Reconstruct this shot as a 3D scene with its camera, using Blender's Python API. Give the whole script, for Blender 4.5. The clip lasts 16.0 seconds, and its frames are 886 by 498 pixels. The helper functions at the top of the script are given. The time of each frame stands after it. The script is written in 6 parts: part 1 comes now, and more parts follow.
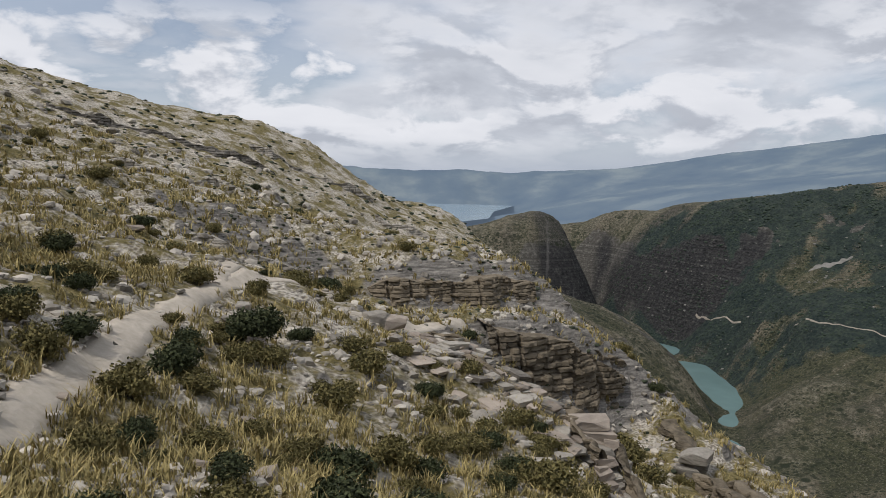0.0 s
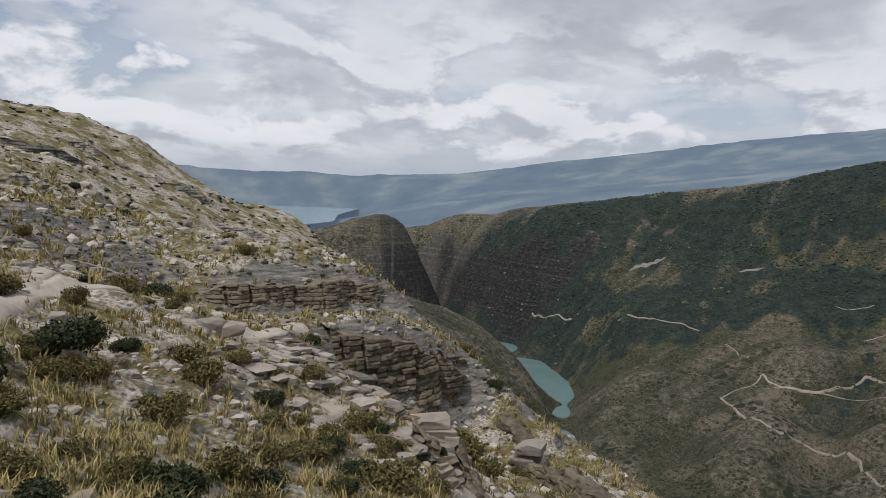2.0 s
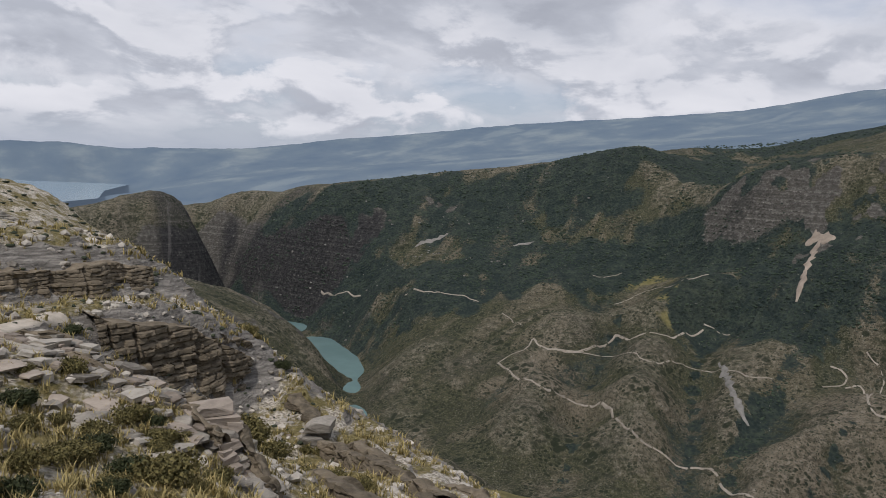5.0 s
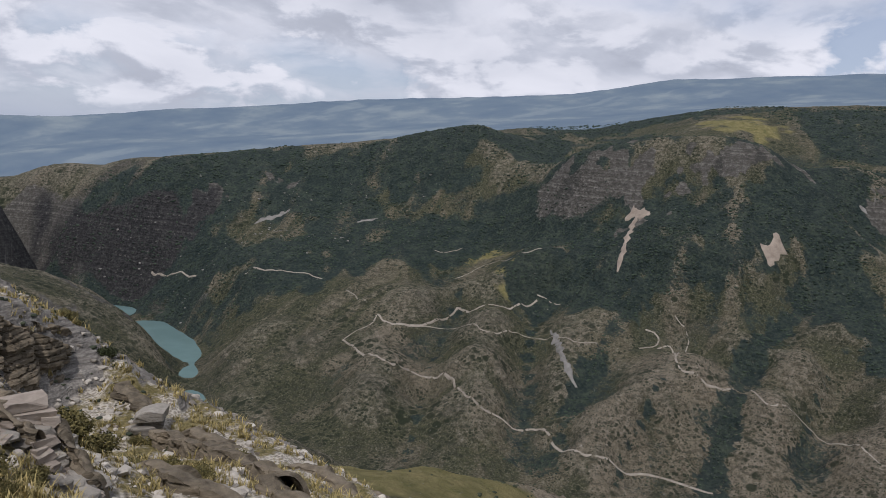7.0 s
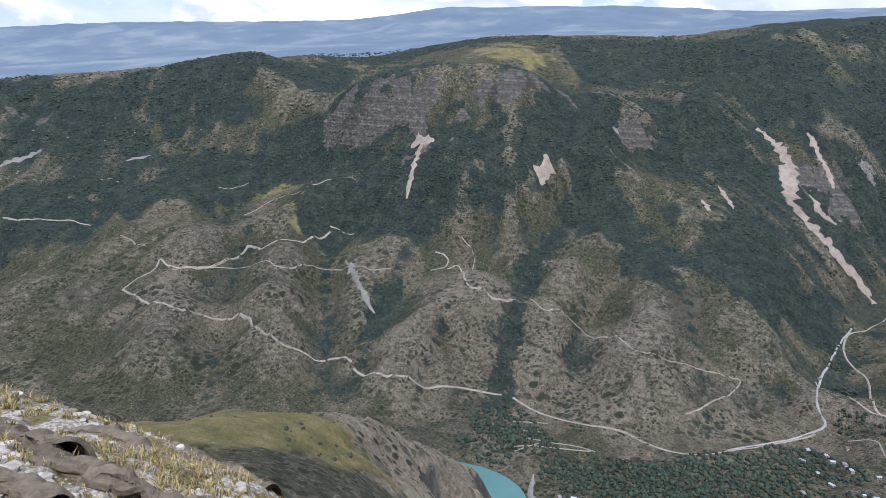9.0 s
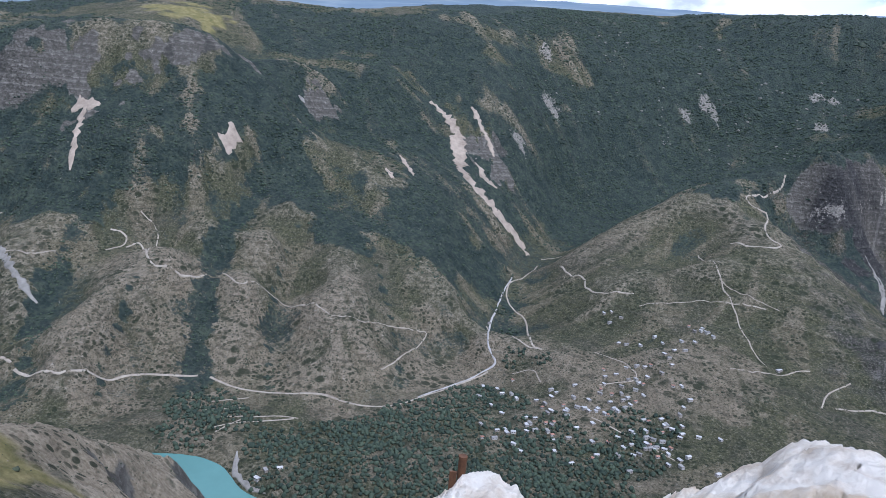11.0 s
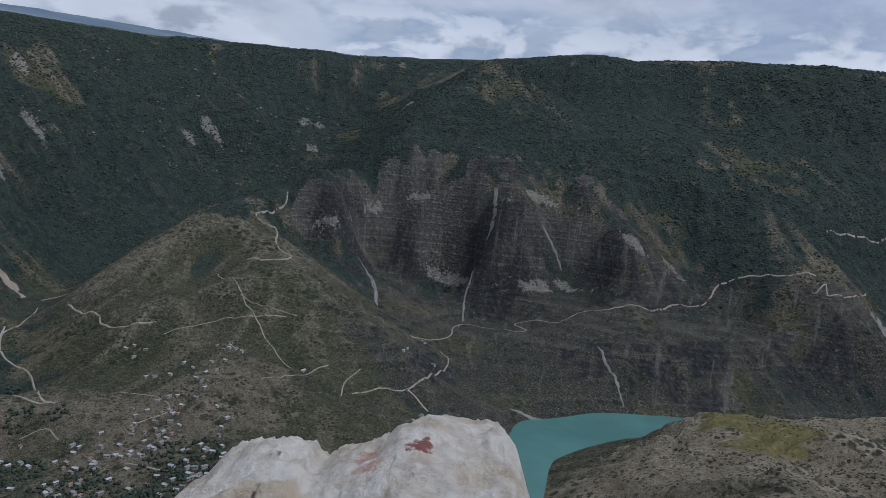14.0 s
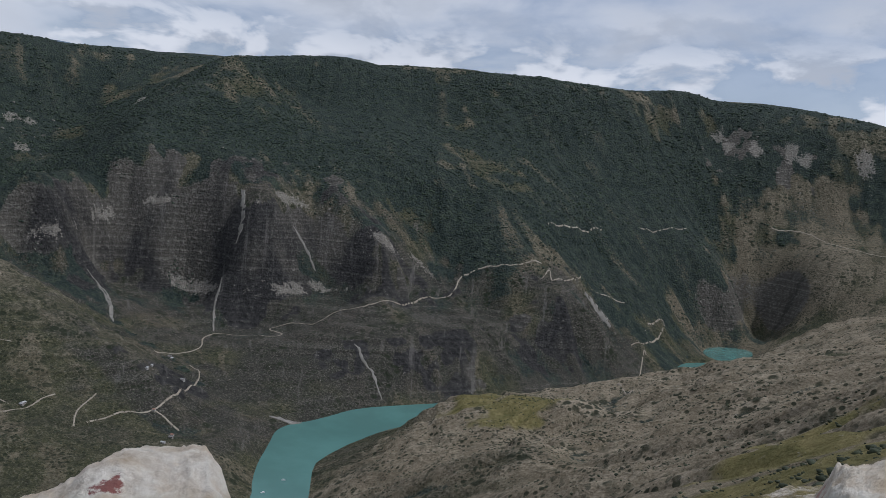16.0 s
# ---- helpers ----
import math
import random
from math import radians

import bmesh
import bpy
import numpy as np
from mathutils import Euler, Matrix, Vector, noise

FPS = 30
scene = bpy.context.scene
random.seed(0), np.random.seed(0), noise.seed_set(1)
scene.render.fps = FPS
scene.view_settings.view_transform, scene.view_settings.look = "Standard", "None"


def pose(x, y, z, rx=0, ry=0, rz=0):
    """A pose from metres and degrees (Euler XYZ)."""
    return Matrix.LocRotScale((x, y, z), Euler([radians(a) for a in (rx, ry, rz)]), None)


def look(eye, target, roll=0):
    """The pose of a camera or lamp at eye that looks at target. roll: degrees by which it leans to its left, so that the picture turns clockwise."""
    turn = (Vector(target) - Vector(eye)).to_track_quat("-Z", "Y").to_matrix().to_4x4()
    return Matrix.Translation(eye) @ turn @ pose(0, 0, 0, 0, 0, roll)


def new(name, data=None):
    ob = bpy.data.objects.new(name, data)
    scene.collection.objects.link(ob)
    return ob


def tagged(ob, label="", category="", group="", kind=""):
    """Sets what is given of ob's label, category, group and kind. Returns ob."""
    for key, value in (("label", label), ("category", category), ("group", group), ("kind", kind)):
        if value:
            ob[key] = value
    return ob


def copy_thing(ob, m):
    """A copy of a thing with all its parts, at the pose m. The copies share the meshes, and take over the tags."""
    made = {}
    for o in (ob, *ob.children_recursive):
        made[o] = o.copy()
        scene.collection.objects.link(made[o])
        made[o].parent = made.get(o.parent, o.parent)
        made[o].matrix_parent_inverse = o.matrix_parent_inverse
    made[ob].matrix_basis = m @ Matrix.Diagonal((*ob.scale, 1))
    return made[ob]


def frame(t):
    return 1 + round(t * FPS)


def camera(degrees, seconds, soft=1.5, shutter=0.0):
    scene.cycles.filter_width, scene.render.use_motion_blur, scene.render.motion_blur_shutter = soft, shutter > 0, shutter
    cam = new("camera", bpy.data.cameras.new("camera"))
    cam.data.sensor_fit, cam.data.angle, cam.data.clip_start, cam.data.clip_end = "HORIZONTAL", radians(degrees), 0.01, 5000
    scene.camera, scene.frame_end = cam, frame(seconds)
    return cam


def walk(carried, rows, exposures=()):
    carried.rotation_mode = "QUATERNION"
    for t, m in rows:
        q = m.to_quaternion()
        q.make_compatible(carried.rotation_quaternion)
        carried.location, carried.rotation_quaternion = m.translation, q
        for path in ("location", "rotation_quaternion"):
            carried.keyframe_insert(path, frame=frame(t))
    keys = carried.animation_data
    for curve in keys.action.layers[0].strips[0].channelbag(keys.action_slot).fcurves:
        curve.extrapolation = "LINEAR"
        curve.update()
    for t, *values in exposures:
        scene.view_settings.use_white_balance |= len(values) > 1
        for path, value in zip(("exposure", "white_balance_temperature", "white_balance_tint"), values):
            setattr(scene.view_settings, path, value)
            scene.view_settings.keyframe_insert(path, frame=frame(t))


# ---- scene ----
cam = camera(65.62, 16.0, 0.5)
ROWS = [
    (0, pose(-0.434, 0.330, 0.000, 84.40, -1.37, 0.13)),
    (0.5, pose(-0.409, 0.329, 0.000, 84.62, -1.66, -2.92)),
    (1, pose(-0.383, 0.327, 0.000, 84.69, -1.91, -6.27)),
    (1.5, pose(-0.357, 0.323, 0.000, 84.94, -2.24, -9.64)),
    (2, pose(-0.333, 0.318, 0.000, 85.06, -2.27, -12.71)),
    (2.5, pose(-0.311, 0.313, 0.000, 84.97, -2.41, -15.63)),
    (3, pose(-0.283, 0.304, 0.000, 84.83, -2.62, -19.34)),
    (3.5, pose(-0.269, 0.298, 0.000, 84.70, -2.64, -21.27)),
    (4, pose(-0.246, 0.289, 0.000, 84.68, -2.66, -24.41)),
    (6.3, pose(-0.154, 0.232, 0.000, 83.09, -3.63, -37.95)),
    (6.5, pose(-0.145, 0.225, 0.000, 83.09, -3.66, -39.48)),
    (7, pose(-0.123, 0.205, 0.000, 82.84, -3.95, -43.21)),
    (7.5, pose(-0.106, 0.189, 0.000, 80.83, -3.40, -46.09)),
    (8, pose(-0.080, 0.157, 0.000, 78.81, -2.78, -51.32)),
    (8.2, pose(-0.070, 0.144, 0.000, 78.66, -2.81, -53.42)),
    (10.3, pose(-0.001, 0.003, 0.000, 77.48, -4.23, -73.21)),
    (10.5, pose(0.005, -0.018, 0.000, 77.53, -4.59, -75.81)),
    (11, pose(0.016, -0.099, 0.000, 77.49, -5.40, -86.09)),
    (11.5, pose(0.015, -0.158, 0.000, 77.70, -4.92, -93.77)),
    (12, pose(0.009, -0.200, 0.000, 78.09, -5.13, -99.06)),
    (12.5, pose(0.000, -0.240, 0.000, 79.03, -5.59, -104.37)),
    (13, pose(-0.016, -0.287, 0.013, 80.58, -5.17, -110.93)),
    (13.5, pose(-0.046, -0.348, 0.026, 81.27, -5.29, -119.64)),
    (14, pose(-0.070, -0.385, 0.039, 83.10, -5.50, -125.41)),
    (14.5, pose(-0.096, -0.418, 0.051, 83.55, -5.47, -130.71)),
    (15, pose(-0.124, -0.447, 0.064, 83.84, -5.82, -135.98)),
    (15.5, pose(-0.153, -0.472, 0.077, 84.42, -5.56, -140.82)),
    (16, pose(-0.185, -0.496, 0.090, 85.04, -4.96, -146.05)),
]
EXPOSURES = [(0, -0.86, 6150, 12), (4, -0.95, 6150, 13), (7, -0.88, 5950, 16), (7.6, -0.82, 5850, 15), (8.2, -0.52, 5650, 16), (10.5, -0.02, 5250, 18), (11.2, -0.18, 5150, 16), (13, -1.0, 5300, 14), (14.5, -1.2, 5500, 12), (16, -1.05, 5750, 12)]
walk(cam, ROWS, EXPOSURES)

# ---- world and sun ----
SUN_AZ, SUN_EL = 238.0, 58.0   # degrees clockwise from +Y, and above the horizon
SKY, CLOUD = 0.17, 1.5
world = bpy.data.worlds.new("sky")
scene.world = world
world.use_nodes = True


class Nodes:
    """Short hand for a node tree."""

    def __init__(self, tree):
        self.tree = tree
        tree.nodes.clear()

    def add(self, kind, **inputs):
        n = self.tree.nodes.new(kind)
        for k, v in inputs.items():
            self.put(n, k, v)
        return n

    def put(self, n, k, v):
        s = n.inputs[int(k[1:])] if k[0] == "i" and k[1:].isdigit() else n.inputs[k.replace("_", " ")]
        if isinstance(v, bpy.types.NodeSocket):
            self.tree.links.new(v, s)
        elif isinstance(v, bpy.types.Node):
            self.tree.links.new(v.outputs[0], s)
        else:
            s.default_value = v

    def math(self, op, a, b=0.0, c=0.0, clamp=False):
        n = self.tree.nodes.new("ShaderNodeMath")
        n.operation, n.use_clamp = op, clamp
        for i, v in enumerate((a, b, c)):
            self.put(n, "i%d" % i, v)
        return n.outputs[0]

    def ramp(self, v, *stops):
        n = self.tree.nodes.new("ShaderNodeValToRGB")
        e = n.color_ramp.elements
        while len(e) < len(stops):
            e.new(0.5)
        for el, (p, col) in zip(e, stops):
            el.position = p
            el.color = (*col, 1) if isinstance(col, tuple) else (col, col, col, 1)
        self.put(n, "i0", v)
        return n.outputs[0]

    def step(self, v, lo, hi, a=0.0, b=1.0):
        n = self.tree.nodes.new("ShaderNodeMapRange")
        n.interpolation_type = "SMOOTHSTEP"
        for i, x in enumerate((v, lo, hi, a, b)):
            self.put(n, "i%d" % i, x)
        return n.outputs[0]

    def mix(self, f, a, b, mode="MIX"):
        n = self.tree.nodes.new("ShaderNodeMix")
        n.data_type, n.blend_type = "RGBA", mode
        for s, v in ((n.inputs[0], f), (n.inputs[6], a), (n.inputs[7], b)):
            if isinstance(v, bpy.types.NodeSocket):
                self.tree.links.new(v, s)
            elif s.type == "RGBA":
                s.default_value = (*v, 1) if len(v) == 3 else v
            else:
                s.default_value = v
        return n.outputs[2]

    def noise(self, vec, scale, detail=4.0, rough=0.55, dist=0.0):
        n = self.add("ShaderNodeTexNoise", Scale=scale, Detail=detail, Roughness=rough, Distortion=dist)
        self.put(n, "Vector", vec)
        return n.outputs[0]

    def voronoi(self, vec, scale, feature="F1", out=0, rand=1.0):
        n = self.tree.nodes.new("ShaderNodeTexVoronoi")
        n.feature = feature
        self.put(n, "Vector", vec)
        self.put(n, "Scale", scale)
        self.put(n, "Randomness", rand)
        return n.outputs[out]

    def stretch(self, vec, x, y, z):
        n = self.tree.nodes.new("ShaderNodeVectorMath")
        n.operation = "MULTIPLY"
        self.put(n, "i0", vec)
        n.inputs[1].default_value = (x, y, z)
        return n.outputs[0]


def clouded_sky():
    n = Nodes(world.node_tree)
    sky = n.add("ShaderNodeTexSky")
    sky.sky_type, sky.sun_disc = "NISHITA", False
    sky.sun_elevation, sky.sun_rotation = radians(SUN_EL), radians(SUN_AZ)
    sky.air_density, sky.dust_density, sky.ozone_density = 1.0, 2.0, 1.5
    way = n.add("ShaderNodeTexCoord").outputs["Generated"]
    sep = n.add("ShaderNodeSeparateXYZ", Vector=way)
    x, y, z = sep.outputs
    up = n.math("MAXIMUM", z, 0.0)
    d = n.math("ADD", up, 0.22)
    flat = n.add("ShaderNodeCombineXYZ", X=n.math("DIVIDE", x, d), Y=n.math("DIVIDE", y, d), Z=n.math("MULTIPLY", z, 1.6))
    body = n.noise(flat.outputs[0], 0.50, 9, 0.50, 0.35)
    puffs = n.noise(flat.outputs[0], 1.7, 9, 0.52, 0.3)
    density = n.math("ADD", n.math("MULTIPLY", body, 0.65), n.math("MULTIPLY", puffs, 0.35))
    # fewer clouds far to either side of the valley
    side = n.math("ADD", n.math("MULTIPLY", x, 0.10), n.math("MULTIPLY", y, 0.06))
    density = n.math("ADD", density, n.math("SUBTRACT", side, 0.025))
    # heaped clouds low over the land: bright tops, grey level bases
    heap_at = n.stretch(way, 1, 1, 2.2)
    heap = n.noise(heap_at, 6.5, 9, 0.55, 0.25)
    above = n.add("ShaderNodeVectorMath", i0=heap_at, i1=(0.0, 0.0, 0.055))
    heap_up = n.noise(above.outputs[0], 6.5, 9, 0.55, 0.25)
    low = n.math("MULTIPLY", n.step(z, 0.01, 0.06), n.step(z, 0.16, 0.30, 1.0, 0.0))
    heaps = n.math("MULTIPLY", n.step(heap, 0.40, 0.54), low)
    cover = n.math("MAXIMUM", n.math("MAXIMUM", n.step(density, 0.42, 0.60), heaps), 0.34)
    thick = n.step(density, 0.50, 0.74)
    under = n.step(n.math("SUBTRACT", heap_up, heap), -0.05, 0.09)
    shade = n.math("ADD", n.math("MULTIPLY", thick, 0.42), n.math("MULTIPLY", n.step(puffs, 0.34, 0.68), 0.26))
    shade = n.math("ADD", n.math("MULTIPLY", shade, n.math("SUBTRACT", 1.0, n.math("MULTIPLY", heaps, 0.65))), n.math("MULTIPLY", n.math("MULTIPLY", under, heaps), 0.42), clamp=True)
    white = n.ramp(shade, (0.0, (1.0, 0.99, 0.98)), (0.35, (0.68, 0.70, 0.73)), (0.7, (0.47, 0.49, 0.53)), (1.0, (0.34, 0.36, 0.41)))
    haze = n.step(z, 0.0, 0.16, 0.75, 0.0)
    base = n.add("ShaderNodeBackground", Color=sky.outputs[0], Strength=SKY)
    veil = n.add("ShaderNodeBackground", Color=(0.53, 0.60, 0.71, 1), Strength=CLOUD)
    lit = n.add("ShaderNodeBackground", Color=white, Strength=CLOUD)
    m1 = n.add("ShaderNodeMixShader", i0=haze, i1=base.outputs[0], i2=veil.outputs[0])
    m2 = n.add("ShaderNodeMixShader", i0=n.math("MULTIPLY", cover, n.step(z, 0.0, 0.07, 0.45, 1.0)), i1=m1.outputs[0], i2=lit.outputs[0])
    n.add("ShaderNodeOutputWorld", Surface=m2.outputs[0])


clouded_sky()
sun = new("sun", bpy.data.lights.new("sun", "SUN"))
sun.data.energy, sun.data.angle, sun.data.color = 3.7, radians(1.0), (1.0, 0.95, 0.87)
sun.matrix_world = look((math.sin(radians(SUN_AZ)) * math.cos(radians(SUN_EL)) * 900, math.cos(radians(SUN_AZ)) * math.cos(radians(SUN_EL)) * 900, math.sin(radians(SUN_EL)) * 900), (0, 0, 0))

# ---- materials ----
def material(name):
    mat = bpy.data.materials.new(name)
    mat.use_nodes = True
    return mat, Nodes(mat.node_tree)


def finish(n, color, rough=0.9, height_in=None, depth=0.1, strength=1.0, spec=0.3, metal=0.0, normal=None):
    b = n.add("ShaderNodeBsdfPrincipled", Roughness=rough, Metallic=metal)
    b.inputs["Specular IOR Level"].default_value = spec
    n.put(b, "Base Color", color if not isinstance(color, tuple) else (*color, 1))
    if height_in is not None:
        bump = n.add("ShaderNodeBump", Strength=strength, Distance=depth, Height=height_in)
        n.put(b, "Normal", bump.outputs[0])
    n.add("ShaderNodeOutputMaterial", Surface=b.outputs[0])


def ground_material():
    mat, n = material("mountain_ground")
    def at(k):
        a = n.add("ShaderNodeAttribute")
        a.attribute_name = k
        return a.outputs["Fac"]

    pos = n.add("ShaderNodeTexCoord").outputs["Object"]
    sep = n.add("ShaderNodeSeparateXYZ", Vector=pos)
    z = sep.outputs[2]
    dist = n.add("ShaderNodeVectorMath")
    dist.operation = "LENGTH"
    n.put(dist, "i0", pos)
    away = n.step(dist.outputs["Value"], 110.0, 260.0)
    # near: limestone rubble, dry grass
    small = n.noise(pos, 3.4, 9, 0.72)
    mid = n.noise(pos, 0.45, 6, 0.6)
    chips = n.voronoi(pos, 5.5)
    stone = n.ramp(n.math("ADD", n.math("MULTIPLY", small, 0.7), n.math("MULTIPLY", chips, 0.4)), (0.27, (0.10, 0.086, 0.064)), (0.46, (0.32, 0.28, 0.22)), (0.62, (0.68, 0.62, 0.51)))
    grass = n.ramp(n.noise(pos, 3.0, 6, 0.7), (0.3, (0.075, 0.066, 0.025)), (0.5, (0.19, 0.158, 0.064)), (0.72, (0.35, 0.28, 0.125)))
    cover = n.step(n.math("ADD", n.math("MULTIPLY", mid, 0.6), n.math("MULTIPLY", small, 0.4)), 0.43, 0.55)
    near = n.mix(cover, stone, grass)
    # far: pale scree and dust with bushes in dots
    broad = n.noise(pos, 0.012, 7, 0.6)
    grit = n.noise(pos, 0.09, 8, 0.7)
    dots = n.voronoi(pos, 0.11)
    dots2 = n.voronoi(pos, 0.05)
    dust = n.ramp(n.math("ADD", n.math("MULTIPLY", broad, 0.6), n.math("MULTIPLY", grit, 0.4)), (0.3, (0.042, 0.043, 0.029)), (0.5, (0.094, 0.087, 0.060)), (0.7, (0.20, 0.176, 0.128)))
    dust = n.mix(n.step(n.noise(pos, 0.007, 6, 0.62), 0.34, 0.54, 0.15, 0.85), dust, n.ramp(grit, (0.3, (0.036, 0.041, 0.020)), (0.7, (0.118, 0.118, 0.058))))
    dust = n.mix(n.math("MULTIPLY", at("brown"), 0.85), dust, n.ramp(n.math("ADD", n.math("MULTIPLY", broad, 0.4), n.math("MULTIPLY", grit, 0.6)), (0.3, (0.105, 0.088, 0.058)), (0.5, (0.20, 0.168, 0.115)), (0.7, (0.34, 0.285, 0.205))))
    # bare ribs between overgrown gullies
    rill = n.math("ADD", at("rill"), n.math("MULTIPLY", n.math("SUBTRACT", grit, 0.5), 0.8))
    dust = n.mix(n.step(rill, 0.8, 1.3, 0.0, 0.48), dust, n.ramp(grit, (0.3, (0.14, 0.113, 0.074)), (0.7, (0.31, 0.258, 0.18))))
    dust = n.mix(n.step(rill, 0.18, 0.52, 0.75, 0.0), dust, n.ramp(grit, (0.3, (0.03, 0.034, 0.018)), (0.7, (0.085, 0.086, 0.045))))
    dust = n.mix(n.math("MULTIPLY", at("rib"), n.step(grit, 0.35, 0.65, 0.05, 0.6)), dust, n.ramp(grit, (0.3, (0.16, 0.138, 0.095)), (0.7, (0.36, 0.31, 0.235))))
    speck = n.noise(pos, 0.30, 4, 0.68)
    dust = n.mix(n.step(speck, 0.48, 0.68, 0.0, 0.42), dust, (0.30, 0.272, 0.215))
    dust = n.mix(n.step(speck, 0.32, 0.52, 0.55, 0.0), dust, (0.036, 0.038, 0.026))
    rows = n.math("FRACT", n.math("ADD", n.math("MULTIPLY", z, 0.115), n.math("MULTIPLY", broad, 3.0)))
    rows = n.math("MULTIPLY", n.step(rows, 0.62, 0.78), n.step(n.noise(pos, 0.05, 4, 0.6), 0.42, 0.58))
    dust = n.mix(n.math("MULTIPLY", rows, 0.5), dust, (0.05, 0.052, 0.036))
    warped = n.math("ADD", z, n.math("MULTIPLY", grit, 18.0))
    bands = n.noise(n.add("ShaderNodeCombineXYZ", Z=warped).outputs[0], 0.16, 5, 0.75)
    # dark grey rock, darkened further to paint the shade on these faces
    dust = n.mix(n.math("MULTIPLY", at("shaded_rock"), 0.8), dust, n.ramp(n.math("ADD", n.math("MULTIPLY", bands, 0.5), n.math("MULTIPLY", speck, 0.5)), (0.38, (0.020, 0.020, 0.019)), (0.5, (0.055, 0.052, 0.047)), (0.60, (0.20, 0.185, 0.16))))
    dust = n.mix(n.math("MULTIPLY", at("dry"), 0.95), dust, n.ramp(n.math("ADD", n.math("MULTIPLY", n.math("ADD", broad, speck), 0.35), n.math("MULTIPLY", grit, 0.3)), (0.36, (0.11, 0.09, 0.058)), (0.5, (0.30, 0.252, 0.175)), (0.62, (0.49, 0.42, 0.31))))
    bush = n.math("MULTIPLY", n.step(dots, 0.30, 0.42, 1.0, 0.0), n.step(n.noise(pos, 0.02, 4, 0.6), 0.40, 0.60))
    bush = n.math("MAXIMUM", bush, n.math("MULTIPLY", n.step(dots2, 0.32, 0.5, 1.0, 0.0), n.step(broad, 0.50, 0.62)))
    dots3 = n.voronoi(pos, 0.24)
    bush = n.math("MAXIMUM", bush, n.math("MULTIPLY", n.step(dots3, 0.22, 0.34, n.math("SUBTRACT", 1.0, n.math("MULTIPLY", at("dry"), 0.5)), 0.0), n.step(n.noise(pos, 0.035, 5, 0.65), 0.36, 0.56)))
    far = n.mix(n.math("MULTIPLY", bush, 0.9), dust, (0.028, 0.036, 0.02))
    col = n.mix(away, near, far)
    meadow = n.ramp(n.noise(pos, 0.06, 7, 0.7), (0.3, (0.12, 0.115, 0.042)), (0.55, (0.235, 0.205, 0.085)), (0.75, (0.36, 0.30, 0.14)))
    col = n.mix(at("meadow"), col, meadow)
    # woods, their green pulled towards blue to paint in the haze of distance
    crowns = n.voronoi(pos, 0.13)
    leaf = n.ramp(n.math("ADD", n.math("MULTIPLY", n.noise(pos, 0.03, 6, 0.65), 0.75), n.math("MULTIPLY", crowns, 0.3)), (0.28, (0.014, 0.024, 0.023)), (0.5, (0.032, 0.046, 0.040)), (0.75, (0.068, 0.085, 0.060)))
    wood = n.math("MULTIPLY", n.step(n.math("ADD", at("woods"), n.math("ADD", n.math("MULTIPLY", n.math("SUBTRACT", grit, 0.5), 1.5), n.math("MULTIPLY", n.math("SUBTRACT", n.noise(pos, 0.2, 4, 0.6), 0.5), 0.8))), 0.32, 0.72), 0.95)
    col = n.mix(wood, col, leaf)
    # bare rock in beds
    fine = n.noise(n.stretch(pos, 1, 1, 9), 0.75, 7, 0.65)
    far_rock = n.ramp(n.math("ADD", n.math("MULTIPLY", bands, 0.6), n.math("MULTIPLY", grit, 0.4)), (0.32, (0.038, 0.036, 0.031)), (0.5, (0.105, 0.098, 0.082)), (0.66, (0.30, 0.28, 0.24)))
    far_rock = n.mix(n.step(rill, 0.2, 0.6, 0.6, 0.0), far_rock, (0.045, 0.045, 0.04))
    # the bedded faces get the same shade in their colour
    far_rock = n.mix(at("shaded_rock"), far_rock, n.ramp(n.math("ADD", n.math("MULTIPLY", bands, 0.5), n.math("MULTIPLY", grit, 0.5)), (0.40, (0.018, 0.018, 0.018)), (0.51, (0.048, 0.047, 0.045)), (0.58, (0.085, 0.081, 0.074)), (0.68, (0.19, 0.178, 0.155))))
    near_rock = n.ramp(fine, (0.3, (0.07, 0.065, 0.055)), (0.5, (0.22, 0.20, 0.17)), (0.7, (0.42, 0.39, 0.33)))
    rock = n.step(n.math("ADD", at("rock"), n.math("MULTIPLY", n.math("SUBTRACT", grit, 0.5), 0.9)), 0.35, 0.6)
    col = n.mix(rock, col, n.mix(away, near_rock, far_rock))
    # loose stone has run down the faces in pale streaks
    turn = n.math("ARCTAN2", sep.outputs[0], sep.outputs[1])
    run = n.add("ShaderNodeCombineXYZ", X=n.math("MULTIPLY", turn, 75.0), Y=n.math("MULTIPLY", dist.outputs["Value"], 0.006)).outputs[0]
    streak = n.math("MULTIPLY", n.step(n.noise(run, 1.0, 6, 0.62), 0.57, 0.68), n.step(n.math("MAXIMUM", rock, at("shaded_rock")), 0.25, 0.7))
    col = n.mix(n.math("MULTIPLY", n.math("MULTIPLY", streak, away), n.math("SUBTRACT", 0.28, n.math("MULTIPLY", wood, 0.27))), col, (0.30, 0.28, 0.25))
    chalk = n.step(n.math("ADD", at("pale"), n.math("ADD", n.math("MULTIPLY", n.math("SUBTRACT", grit, 0.5), 2.6), n.math("MULTIPLY", n.math("SUBTRACT", speck, 0.5), 1.4))), 0.40, 0.72)
    col = n.mix(n.math("MULTIPLY", n.math("MULTIPLY", chalk, away), 0.8), col, n.ramp(n.math("ADD", n.math("MULTIPLY", speck, 0.6), n.math("MULTIPLY", bands, 0.4)), (0.36, (0.09, 0.083, 0.07)), (0.5, (0.27, 0.25, 0.21)), (0.62, (0.46, 0.42, 0.36))))
